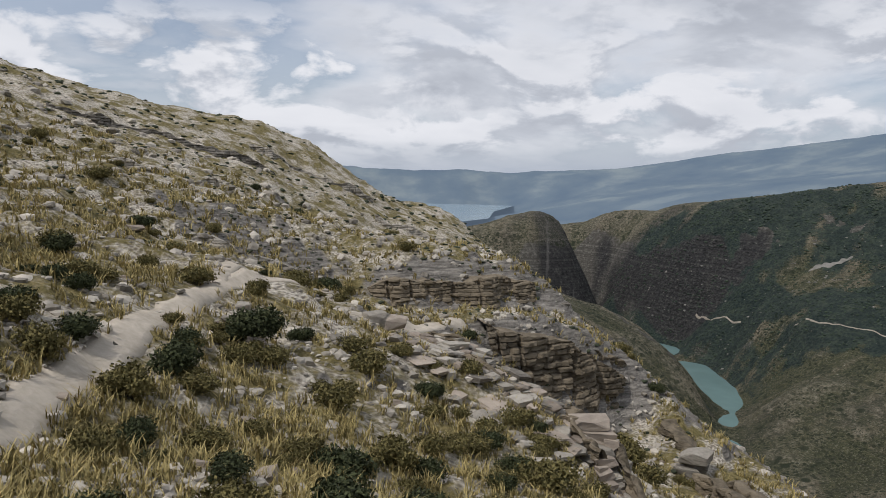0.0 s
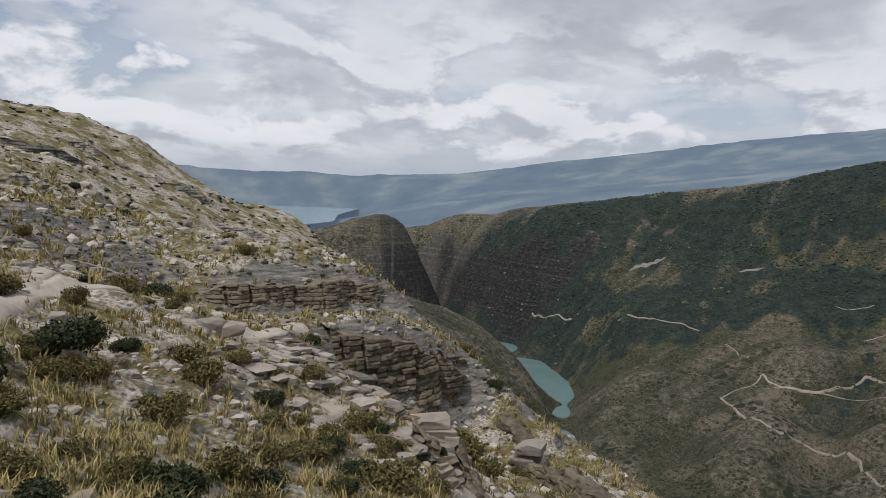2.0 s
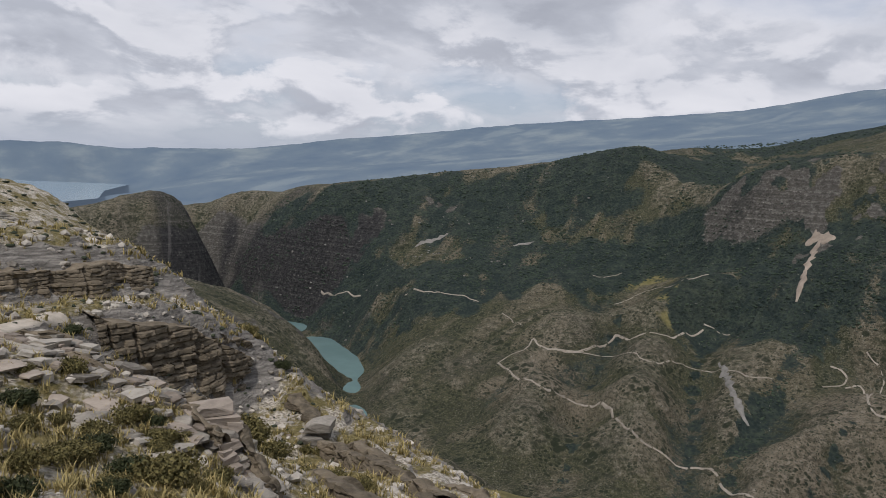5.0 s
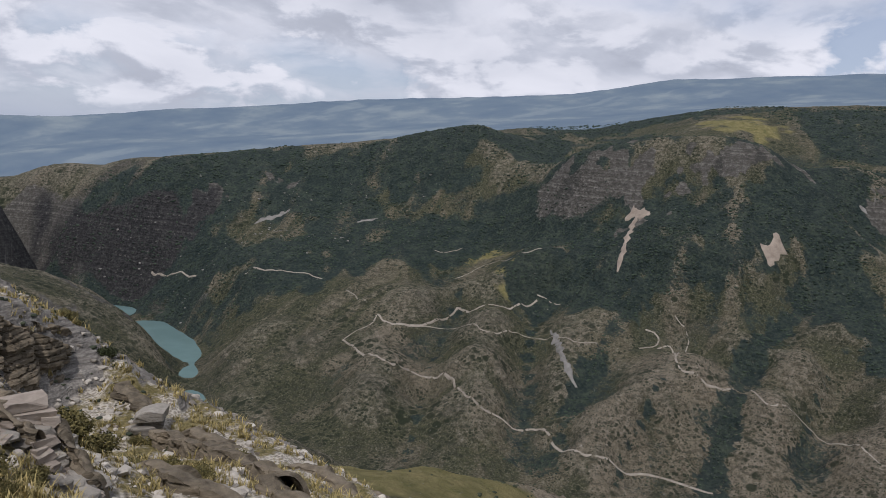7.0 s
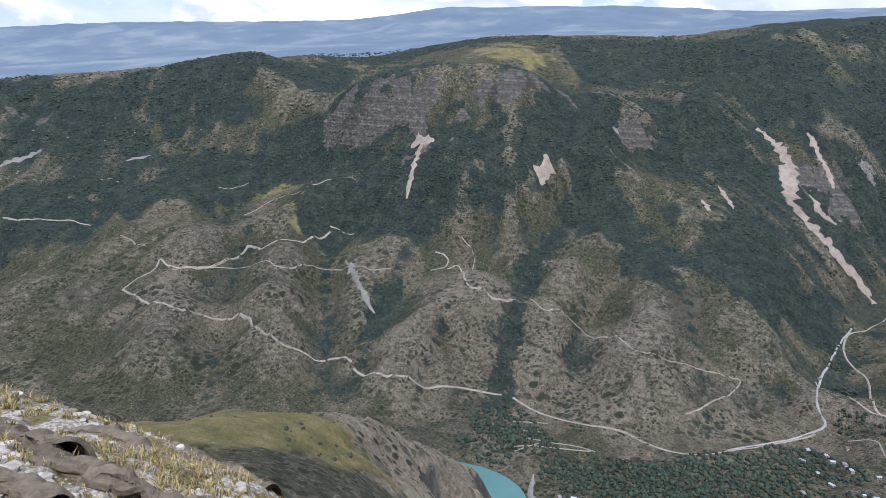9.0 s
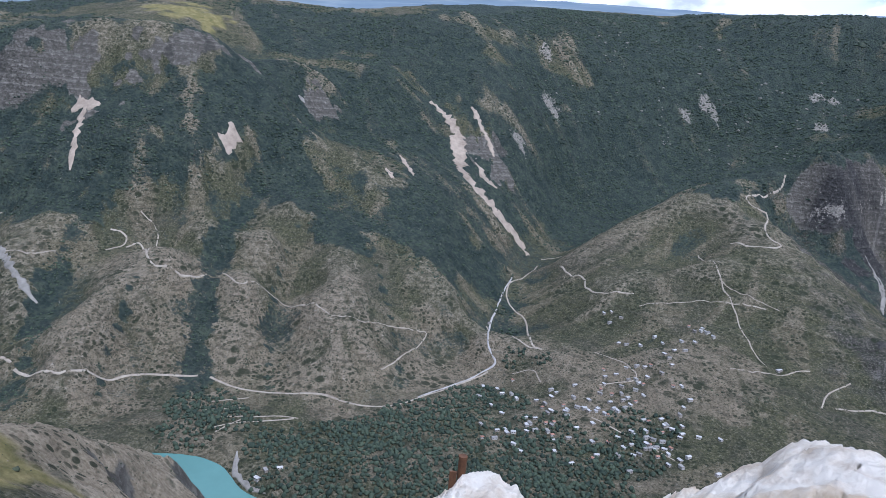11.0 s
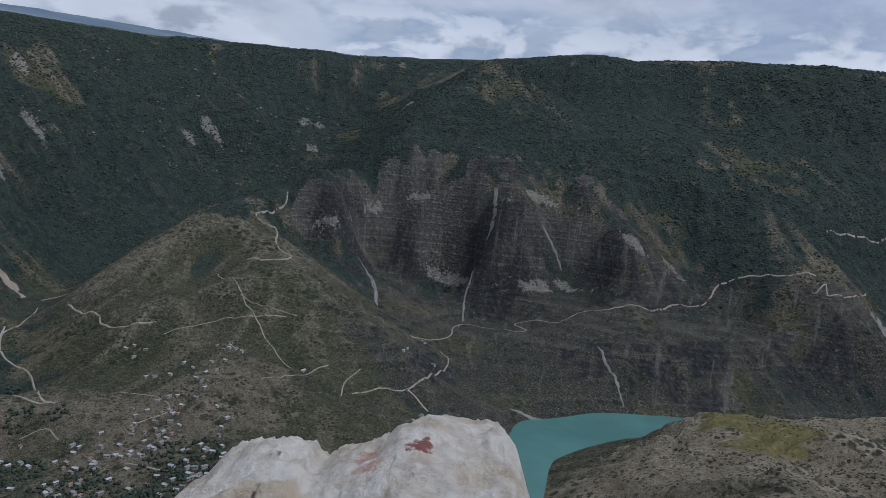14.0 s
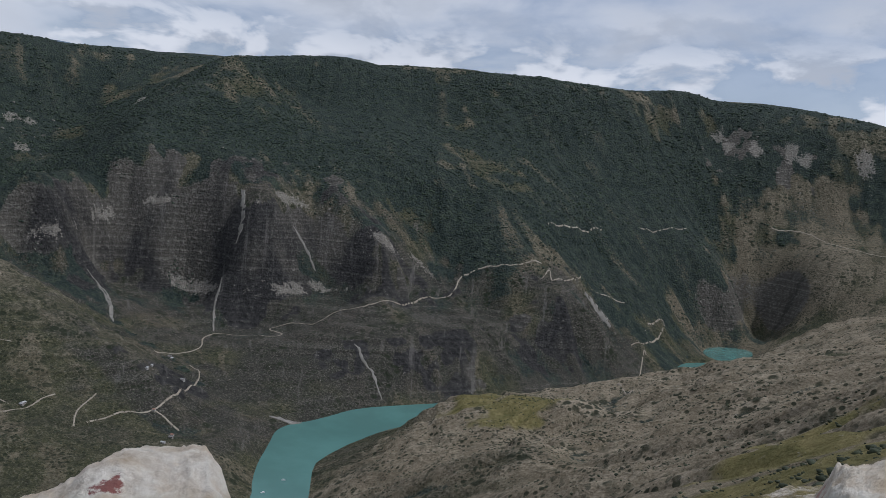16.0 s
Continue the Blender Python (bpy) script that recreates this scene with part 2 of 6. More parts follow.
    relief_far = n.math("ADD", n.math("ADD", n.math("MULTIPLY", grit, 15.0), n.math("MULTIPLY", speck, 4.5)), n.math("MULTIPLY", n.math("MULTIPLY", crowns, wood), -7.0))
    relief_near = n.math("ADD", n.math("MULTIPLY", small, 0.34), n.math("ADD", n.math("MULTIPLY", chips, 0.10), n.math("MULTIPLY", fine, 0.15)))
    relief = n.math("ADD", n.math("MULTIPLY", relief_far, away), n.math("MULTIPLY", relief_near, n.math("SUBTRACT", 1.0, away)))
    finish(n, col, 0.95, relief, 1.0, 0.8, 0.15)
    return mat


def water_material(name, tone, rough):
    mat, n = material(name)
    pos = n.add("ShaderNodeTexCoord").outputs["Object"]
    col = n.mix(n.step(n.noise(pos, 0.006, 5, 0.6), 0.35, 0.7), tone, tuple(c * 1.25 for c in tone))
    finish(n, col, 0.12 + rough, n.noise(pos, 0.35, 5, 0.6), 0.25, 0.25, 0.4)
    return mat


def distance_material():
    """Fields and hills many miles off, with the blue air painted into colour and glow."""
    mat, n = material("haze_painted_distance")
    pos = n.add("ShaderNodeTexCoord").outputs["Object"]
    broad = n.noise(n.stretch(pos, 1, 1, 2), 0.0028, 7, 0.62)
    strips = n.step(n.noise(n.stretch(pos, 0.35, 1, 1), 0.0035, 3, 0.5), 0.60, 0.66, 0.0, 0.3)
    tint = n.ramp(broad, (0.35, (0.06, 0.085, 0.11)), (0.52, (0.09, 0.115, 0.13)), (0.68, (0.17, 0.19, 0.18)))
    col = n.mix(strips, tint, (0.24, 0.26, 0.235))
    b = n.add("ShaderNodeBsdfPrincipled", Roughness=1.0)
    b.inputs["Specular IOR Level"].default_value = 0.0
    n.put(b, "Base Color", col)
    # an even blue glow stands in for the lit air in front
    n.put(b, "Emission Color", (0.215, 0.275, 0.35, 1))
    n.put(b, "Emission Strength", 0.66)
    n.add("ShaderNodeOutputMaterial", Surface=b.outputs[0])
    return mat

# ---- plan: ridges, valleys and edges as lines of (x, y, z) ----
LINES, SPOTS = {}, {}
LINES["river_bed"] = [(469, -2963, -514), (518, -2548, -514), (520, -2086, -514), (547, -1788, -514), (660, -1556, -514), (785, -1360, -514), (880, -1190, -514), (910, -1011, -514), (856, -841, -514), (744, -726, -514), (658, -614, -514), (607, -474, -514), (574, -305, -514), (570, -153, -514), (570, 0, -514), (650, 162, -514), (714, 260, -514), (783, 357, -514), (743, 412, -514), (696, 488, -514), (622, 622, -514), (541, 744, -514), (520, 901, -514), (522, 1070, -520), (535, 1207, -522), (566, 1313, -520), (618, 1443, -514), (678, 1581, -514), (702, 1830, -514), (672, 2042, -514), (572, 2382, -510), (430, 2716, -505)]
LINES["home_bank"] = [(339, -2578, -470), (352, -2222, -470), (395, -1858, -475), (534, -1466, -485), (690, -1298, -490), (790, -1180, -494), (815, -1025, -494), (793, -874, -494), (695, -761, -492), (607, -651, -488), (549, -511, -480), (483, -302, -450), (483, -129, -430), (490, 0, -440), (572, 143, -470), (644, 247, -488), (705, 309, -492), (675, 390, -488), (605, 508, -480), (546, 651, -480), (465, 840, -484), (470, 1027, -488), (492, 1182, -490), (530, 1318, -491), (579, 1448, -491), (630, 1568, -491), (637, 1790, -490), (607, 2010, -488)]
LINES["far_bank"] = [(394, -2954, -490), (397, -2721, -490), (516, -2426, -484), (577, -2154, -484), (628, -1878, -484), (703, -1657, -484), (789, -1483, -484), (901, -1286, -491), (963, -1189, -491), (991, -1045, -491), (976, -888, -491), (863, -761, -491), (755, -656, -491), (671, -553, -491), (628, -392, -491), (641, -196, -491), (650, -23, -491), (724, 154, -492), (770, 250, -492), (835, 307, -492), (848, 451, -491), (762, 533, -491), (695, 648, -490), (634, 812, -488), (588, 941, -490), (573, 1077, -490), (579, 1208, -491), (598, 1299, -491), (654, 1428, -491), (721, 1561, -491), (758, 1687, -491), (772, 1910, -491), (754, 2130, -490)]
LINES["left_tongue"] = [(199, 1890, -301), (335, 1901, -333), (432, 1871, -356), (520, 1765, -384), (574, 1621, -419), (571, 1473, -441), (553, 1383, -461)]
LINES["promontory_rim"] = [(-79, 2249, -173), (118, 2247, -177), (233, 2218, -179), (371, 2219, -205), (451, 2255, -254)]
LINES["promontory_foot"] = [(111, 2117, -336), (256, 2084, -401), (388, 2094, -445), (480, 2147, -468), (532, 2268, -432)]
LINES["promontory_back"] = [(-87, 2498, -185), (218, 2490, -182), (445, 2521, -215)]
LINES["rim_left"] = [(418, 2971, -157), (652, 2826, -127), (850, 2615, -77), (993, 2457, -42), (1236, 2230, 9), (1440, 1982, 51), (1575, 1811, 92), (1726, 1667, 134)]
LINES["mesa_rim"] = [(1671, 1353, 8), (1631, 1225, 28), (1646, 1119, 73), (1675, 1027, 93), (1707, 954, 102), (1737, 885, 106), (1774, 809, 109), (1820, 728, 92), (1868, 687, 56), (1999, 573, 58)]
LINES["mesa_back"] = [(2130, 1491, 100), (2187, 1212, 157), (2301, 977, 188), (2486, 760, 195)]
LINES["mesa_foot"] = [(1551, 1165, -58), (1554, 1076, -69), (1573, 1002, -68), (1606, 928, -42), (1635, 866, -19), (1677, 782, -3), (1729, 699, 10), (1769, 665, 13)]
LINES["stream"] = [(2876, -1403, 0), (2772, -1009, -134), (2560, -686, -260), (2261, -419, -356), (1985, -244, -403), (1794, -151, -429), (1597, -95, -455), (1380, -36, -480), (1179, 51, -489), (1040, 146, -491), (873, 218, -493)]
LINES["gorge_spur"] = [(2598, 91, 164), (2450, -21, 51), (2298, -100, -121), (2143, -169, -302)]
LINES["gorge_left_rim"] = [(2561, 451, 191), (2744, 177, 270), (2898, -101, 274), (3270, -442, 382), (3590, -895, 402)]
LINES["gorge_back"] = [(2720, -406, -24), (2959, -738, 53), (3148, -1146, 152), (3119, -1589, 171)]
LINES["gorge_back_rim"] = [(4069, -500, 547), (4027, -1004, 539), (3900, -1419, 510), (3714, -1852, 524)]
LINES["hill_d"] = [(1745, -230, -374), (1767, -343, -298), (1812, -502, -208), (1853, -638, -158), (1894, -785, -122), (2005, -1021, -47), (2143, -1288, 52)]
LINES["ravine_d"] = [(1831, -854, -234), (1685, -877, -315), (1509, -906, -374), (1311, -918, -423), (1132, -907, -468)]
LINES["cliff_rim"] = [(2088, -965, -201), (1977, -1096, -150), (1870, -1215, -105), (1768, -1309, -61), (1670, -1401, -42), (1554, -1500, -60), (1444, -1593, -83), (1347, -1663, -135), (1246, -1715, -208), (1149, -1770, -274)]
LINES["cliff_foot"] = [(1882, -1065, -296), (1744, -1133, -344), (1613, -1194, -375), (1513, -1270, -376), (1406, -1358, -359), (1314, -1434, -343), (1230, -1519, -338), (1147, -1609, -334), (1064, -1702, -329)]
LINES["skyline_r"] = [(2498, -2048, 510), (2378, -2288, 556), (2261, -2473, 578), (2232, -2565, 573), (2072, -2759, 590), (1900, -2940, 604), (1599, -3226, 613), (1279, -3472, 593), (961, -3677, 590), (703, -3988, 598), (344, -3935, 534), (101, -3849, 459), (-258, -3691, 259)]
LINES["right_crag"] = [(828, -3586, 335), (698, -3593, 359), (507, -3605, 325), (284, -3609, 279)]
LINES["peninsula"] = [(738, -895, -470), (694, -955, -425), (636, -1018, -381), (601, -1085, -367), (542, -1137, -361), (438, -1203, -333), (281, -1269, -288), (136, -1293, -234), (0, -1300, -180), (-226, -1280, -91)]
LINES["second_ridge_r"] = [(122, -1746, -227), (-63, -1799, -176), (-251, -1782, -94)]
LINES["green_spur"] = [(194, 267, -159.5), (225, 268.1, -166.2), (257, 266.2, -174.1), (291.2, 259.4, -186), (335, 253, -205), (405, 257, -242), (512, 272, -314), (619, 282, -402)]
LINES["far_ridge"] = [(-1351, 4710, 43), (-851, 4826, 60), (-342, 4888, 43), (171, 4897, 60), (512, 4873, 51), (1185, 4754, 103), (1676, 4604, 188), (2300, 4326, 283), (2782, 4033, 368), (3465, 3465, 455), (3939, 2915, 524), (4244, 2450, 636), (4510, 1915, 671), (4733, 1268, 697), (4881, 427, 671), (4863, -597, 689), (4604, -1676, 671), (4014, -2811, 689), (3150, -3754, 706), (1676, -4604, 602), (171, -4897, 429)]
LINES["hill_d_gully"] = [(1669, -526, -290), (1434, -439, -363), (1256, -336, -425), (1105, -235, -452)]
LINES["path_line"] = [(-5.2, 3, -2.4), (-6, 6.7, -3.3), (-7.2, 10.9, -4), (-7.8, 14, -4), (-8.4, 18.2, -4.1), (-8.6, 25.6, -4.3), (-6.7, 30.3, -4.7), (-4.6, 32.7, -6.3), (-1.9, 36, -7.5)]
LINES["slab_edge"] = [(-1.9, 30.9, -7.2), (-0.3, 29, -7.2), (1.2, 27.5, -7.4), (2.5, 25.9, -7.7), (3.8, 23.7, -8.1), (4.6, 22, -8.5), (5.3, 19.3, -9.4), (5.8, 16, -9.8)]
LINES["gully"] = [(1.3, 36, -9.4), (3, 33.9, -11), (4.8, 30.6, -12), (6.5, 28.3, -12.4), (8.2, 26.8, -12.6), (10.1, 25, -12.4), (11.8, 23.2, -12.6), (13.1, 20.1, -12.6)]
LINES["rib"] = [(13.9, 42.8, -14.6), (14, 37.5, -15.7), (15.5, 34.7, -15.8), (17.5, 31.5, -16), (19, 28.2, -16.3), (19.9, 23.7, -16.6), (20.1, 19.5, -16.8)]
LINES["cliff_low_rim"] = [(-1.7, 40, -7.8), (1.4, 41, -8.2), (4.4, 42.3, -8.6), (7.3, 43.9, -9.5), (10.2, 45.9, -10.7), (13.4, 48.2, -12.7), (16.2, 48.4, -15.2), (18.7, 46.4, -17.4), (21.8, 42.8, -19), (24, 36.9, -20.1), (25.2, 31.1, -20.6), (25.5, 25.5, -21.2)]
LINES["cliff_low_foot"] = [(2.4, 38.4, -9.8), (5.2, 39.2, -12.1), (7.9, 40.7, -13.6), (11.6, 43.5, -15.1)]
LINES["cliff_high_foot"] = [(-5.7, 46.6, -8.3), (-3.3, 46.9, -8.6), (0, 48, -8.9), (3.5, 49.9, -9.3), (6.9, 52.5, -9.7)]
LINES["cliff_high_rim"] = [(-6.8, 48.5, -7.4), (-3.8, 48.8, -7.1), (-0.9, 50, -7.1), (2.7, 51.9, -7.2), (6.6, 55.6, -7.7)]
LINES["edge_drop"] = [(11.7, 74.1, -16.6), (18, 77.9, -22.9), (24.7, 76.1, -29.1), (28.5, 63.9, -32.6), (31, 53.7, -34.4), (34.5, 44.1, -36.4), (36, 34.7, -39.1)]
LINES["crest"] = [(-63.6, 70.6, 14), (-53.7, 84.3, 13), (-49.3, 92.7, 11.6), (-43.9, 98.7, 10.2), (-36.5, 105.9, 9), (-28.8, 111.3, 7.8), (-24.5, 113.4, 5.9), (-21.5, 116, 3.5), (-17.7, 118.7, 0.2), (-13.6, 121.2, -3.2), (-7.7, 125.8, -4.8), (-1.5, 126, -5.3), (3, 115, -8.2), (6.4, 104.8, -10.7), (9.4, 89.5, -11.4)]
LINES["spur_a"] = [(1453, 1011, -172), (1350, 1076, -202), (1241, 1119, -242), (1154, 1137, -278), (1072, 1146, -317), (990, 1157, -354), (924, 1183, -370), (858, 1193, -396), (785, 1208, -420), (725, 1215, -442), (595, 1223, -488)]
LINES["spur_a_rib_west"] = [(971, 1144, -361), (847, 1031, -384), (767, 965, -419), (713, 913, -455), (665, 880, -487)]
LINES["spur_a_rib_mid"] = [(1262, 1109, -271), (1098, 993, -308), (978, 897, -357), (890, 826, -402), (818, 776, -445), (752, 730, -487)]
LINES["spur_a_rib_east"] = [(1343, 941, -297), (1172, 838, -342), (1086, 779, -376), (1028, 721, -408), (945, 689, -445), (867, 657, -486)]
LINES["spur_a_gully_west"] = [(878, 1142, -383), (794, 1104, -437), (710, 1058, -473), (634, 996, -488)]
LINES["spur_a_gully_mid"] = [(1214, 1176, -322), (1119, 1118, -372), (991, 1038, -426), (875, 946, -463), (767, 849, -483), (689, 782, -488)]
LINES["spur_a_gully_east"] = [(1310, 1019, -305), (1221, 962, -360), (1124, 896, -408), (1039, 817, -446), (944, 745, -472), (810, 671, -487)]
LINES["valley_ac"] = [(1324, 786, -290), (1220, 774, -350), (1129, 741, -400), (1036, 704, -440), (940, 665, -469), (841, 624, -487)]
LINES["spur_c"] = [(1455, 563, -271), (1351, 555, -293), (1231, 570, -324), (1138, 592, -351), (1051, 599, -384), (971, 600, -417), (912, 586, -448), (842, 568, -488)]
LINES["spur_c_rib"] = [(1337, 612, -356), (1170, 552, -388), (1069, 518, -431), (978, 486, -487)]
LINES["spur_c_gully"] = [(1145, 594, -375), (1053, 578, -432), (971, 561, -468), (892, 520, -489)]
LINES["gully_cb"] = [(1620, 514, -204), (1553, 518, -245), (1419, 520, -319), (1308, 519, -372), (1177, 485, -427), (1070, 449, -463), (970, 407, -488)]
LINES["spur_b"] = [(2559, 459, 190), (2153, 425, 13), (1945, 442, -80), (1806, 372, -153), (1646, 259, -241), (1531, 168, -307), (1422, 81, -367), (1341, 13, -413), (1270, -37, -450), (1203, -60, -487)]
LINES["spur_b_west"] = [(1899, 444, -118), (1668, 426, -192), (1494, 408, -259), (1366, 424, -309), (1242, 415, -365), (1128, 404, -421), (1046, 391, -465), (1003, 387, -488)]
LINES["spur_b_rib"] = [(1589, 314, -288), (1373, 282, -329), (1234, 258, -374), (1135, 236, -417), (1057, 214, -457), (1003, 198, -487)]
LINES["spur_b_gully_west"] = [(1395, 397, -374), (1295, 387, -422), (1195, 364, -458), (1090, 331, -481), (985, 297, -488)]
LINES["spur_b_gully_east"] = [(1415, 207, -365), (1307, 161, -414), (1182, 122, -457), (1051, 90, -487)]
LINES["hill_d_ridge"] = [(1831, -670, -176), (1657, -692, -226), (1496, -706, -280), (1344, -738, -333), (1220, -757, -381), (1116, -764, -424), (1002, -759, -478)]
LINES["cliff_buttress_west"] = [(1666, -1390, -51), (1594, -1323, -176), (1558, -1264, -289), (1537, -1216, -383)]
LINES["cliff_chute_west"] = [(1809, -1304, -91), (1740, -1289, -230), (1670, -1270, -343), (1618, -1259, -402)]
LINES["cliff_chute_mid"] = [(1579, -1518, -71), (1493, -1501, -196), (1391, -1487, -301), (1303, -1464, -368)]
LINES["cliff_buttress_east"] = [(1325, -1655, -119), (1256, -1557, -196), (1208, -1490, -285), (1179, -1464, -334)]
LINES["gully_road_spur"] = [(1281, -1850, -164), (1181, -1816, -241), (990, -1746, -360), (826, -1679, -435), (690, -1567, -489)]
LINES["road_spur"] = [(1086, -1856, -201), (995, -1876, -223), (903, -1888, -252), (790, -1921, -268), (672, -1902, -343), (573, -1876, -428), (524, -1853, -489)]
LINES["mesa_top"] = [(1713, 1286, 23), (1728, 1175, 71), (1759, 1078, 92), (1792, 1002, 101), (1824, 929, 105), (1863, 849, 108), (1911, 764, 91), (1961, 721, 53)]
LINES["mesa_top_back"] = [(1859, 1396, 22), (1876, 1276, 73), (1909, 1171, 96), (1946, 1088, 106), (1980, 1009, 111), (2022, 922, 114), (2075, 830, 95), (2130, 783, 54)]
LINES["rim_left_back"] = [(439, 3120, -177), (685, 2967, -145), (892, 2746, -93), (1043, 2580, -56), (1298, 2342, -3), (1512, 2081, 42), (1654, 1902, 85), (1812, 1750, 129)]
LINES["rim_left_back_far"] = [(468, 3328, -196), (730, 3165, -162), (952, 2929, -106), (1112, 2752, -67), (1384, 2498, -10), (1613, 2220, 37), (1764, 2028, 83), (1933, 1867, 130)]
LINES["hill_d_upper"] = [(1857, -893, -42), (1969, -1069, 21), (2143, -1327, 140), (2332, -1639, 292), (2463, -1883, 432), (2498, -2000, 495)]
LINES["skyline_r_back"] = [(2598, -2130, 516), (2473, -2380, 564), (2351, -2572, 587), (2321, -2668, 582), (2155, -2869, 600), (1976, -3058, 614), (1663, -3355, 624), (1330, -3611, 603), (999, -3824, 600), (731, -4148, 608), (358, -4092, 541), (105, -4003, 463), (-268, -3839, 255)]
LINES["skyline_r_far"] = [(2748, -2253, 531), (2616, -2517, 582), (2487, -2720, 606), (2455, -2822, 600), (2279, -3035, 619), (2090, -3234, 634), (1759, -3549, 644), (1407, -3819, 622), (1057, -4045, 619), (773, -4387, 628), (378, -4328, 557), (111, -4234, 475), (-284, -4060, 255)]
LINES["gorge_far_wall"] = [(3765, -1019, 530), (3709, -1358, 556), (3604, -1690, 575), (3504, -1929, 577), (3392, -2213, 598), (3289, -2448, 623)]
LINES["gorge_far_foot"] = [(2919, -884, -65), (2951, -1103, -28), (2915, -1320, 24), (2914, -1548, 112), (2993, -1814, 291), (3063, -2076, 446)]
LINES["home_valley"] = [(66, -998, -200), (96, -946, -219), (143, -859, -242), (177, -750, -257), (191, -611, -253)]
LINES["peninsula_rib"] = [(211, -1253, -254), (248, -1041, -274), (267, -925, -303), (298, -828, -332)]
LINES["peninsula_gully"] = [(306, -1202, -312), (366, -1098, -344), (392, -978, -368), (391, -844, -373)]
LINES["peninsula_rib_low"] = [(423, -1166, -345), (388, -916, -316), (389, -767, -327)]
SPOTS["rim_left_mid"] = [(660, 2463, -313), (804, 2208, -226), (951, 2039, -197), (1075, 1862, -207), (1234, 1699, -184), (1439, 1598, -113)]
SPOTS["rim_left_low"] = [(707, 2241, -423), (770, 2007, -437), (829, 1820, -374), (869, 1633, -320), (954, 1526, -304), (1058, 1456, -301), (1201, 1407, -250)]
SPOTS["foot_left"] = [(716, 1375, -415), (750, 1299, -424)]
SPOTS["mesa_apron"] = [(1497, 1087, -175), (1476, 959, -160), (1455, 840, -147), (1492, 728, -145), (1568, 602, -144), (1702, 520, -112), (1539, 1246, -145)]
SPOTS["river_flat"] = [(923, 265, -492), (910, 193, -492), (973, 119, -488), (1059, 37, -483), (951, -134, -482), (931, -232, -470)]
SPOTS["gorge_left"] = [(2219, 371, 63), (2341, 205, 12), (2146, 131, -128), (1920, -44, -290), (1790, 188, -205), (1649, 58, -321), (2394, -167, -126), (2335, -266, -289)]
SPOTS["hill_d_face"] = [(1477, -260, -388), (1494, -373, -341), (1522, -494, -299), (1524, -631, -279), (1241, -152, -443), (1158, -225, -441), (1195, -331, -417), (1240, -451, -399), (1251, -583, -388), (1183, -711, -406), (1092, -794, -439), (994, -229, -465), (964, -332, -458), (971, -473, -443), (950, -594, -441), (936, -718, -453), (936, -814, -466)]
SPOTS["slope_r"] = [(1337, -1082, -416), (1236, -1153, -409), (1124, -1248, -400), (1017, -1350, -390), (933, -1493, -374), (873, -1642, -362), (773, -1736, -390), (711, -1955, -404)]
SPOTS["hill_above_r"] = [(2090, -1410, 106), (1903, -1655, 123), (1688, -1874, 114), (1391, -1987, 34), (1152, -2079, -49), (986, -2321, -114), (2573, -1735, 305), (2270, -2117, 359), (1868, -2479, 342), (1409, -2765, 261), (979, -3200, 222)]
SPOTS["right_far"] = [(937, -2318, -201), (804, -2208, -297), (752, -2384, -280), (712, -2656, -289), (512, -2905, -268), (319, -3033, -213), (105, -2998, -210), (529, -3338, 29), (305, -3487, 92), (60, -3449, 0)]
SPOTS["peninsula_front"] = [(636, -785, -454), (548, -812, -408), (436, -855, -361), (306, -889, -320), (156, -886, -255), (15, -850, -181), (481, -639, -416), (338, -636, -330), (198, -609, -251), (78, -555, -182), (0, -520, -134)]
SPOTS["home_right"] = [(240, -416, -277), (130, -357.1, -181.3), (66.5, -313, -128), (23.5, -269, -90.9), (-4, -230, -63.8), (20.9, -148.5, -62.1), (0, -110, -34.9), (54.7, -150.4, -103.9), (257, -306, -313), (96.4, -114.9, -135.1)]
SPOTS["home_slope"] = [(52, 30, -45.2), (121.2, 70, -109.4), (59.1, 10.4, -54), (137.9, 24.3, -126.1), (59.1, -10.4, -62.1), (137.9, -24.3, -135.2), (52, -30, -62.1), (121.2, -70, -135.2), (310.1, 112.9, -248.7), (330, 0, -272), (310.1, -112.9, -276.9), (267, -194, -276.9), (414, 73, -340), (374.2, -66, -330), (386, -188, -350)]
SPOTS["green_front"] = [(147.8, 189.1, -133), (183.8, 183.8, -147.1), (236.4, 184.7, -173.2), (322.3, 201.4, -228.3), (428, 218, -306)]
SPOTS["green_back"] = [(306, 421, -288), (417, 432, -346), (520, 406, -412), (611, 382, -433)]
SPOTS["home_left_valley"] = [(308, 846, -350), (423, 795, -380), (436, 623, -340), (174, 985, -250), (42, 1199, -230), (180, 445, -205), (104, 489, -150), (125, 216.5, -128), (82.4, 204, -95), (53.2, 213.5, -62), (21.8, 249, -40), (-18.3, 349.5, -35), (-87, 492, -40)]
SPOTS["plateau_home"] = [(-150, 259.8, 30), (-229.8, 192.8, 40), (-187.9, 68.4, 30), (-250, 0, 35), (-216.5, -125, 30), (-125, -216.5, 0), (-41, -112.8, -8), (-239, 658, 20), (-643, 766, 60), (-1000, 0, 80), (-643, -766, 60), (-260, 1477, -60), (-855, 2349, -60), (-2598, 1500, 60), (-2598, -1500, 100), (-855, -2349, 60), (-353, -1663, 0), (-104, -591, -40), (-556, 3151, -130), (-4900, 0, 80), (-2450, -4244, 200), (-3150, 3754, 40), (-1268, 4733, -120)]
SPOTS["lake_bed"] = [(-173, 3295, -225), (86, 3299, -225), (272, 3890, -225), (0, 4400, -225), (-418, 3978, -220), (-99, 2848, -225), (107, 2798, -225), (392, 4483, -215)]
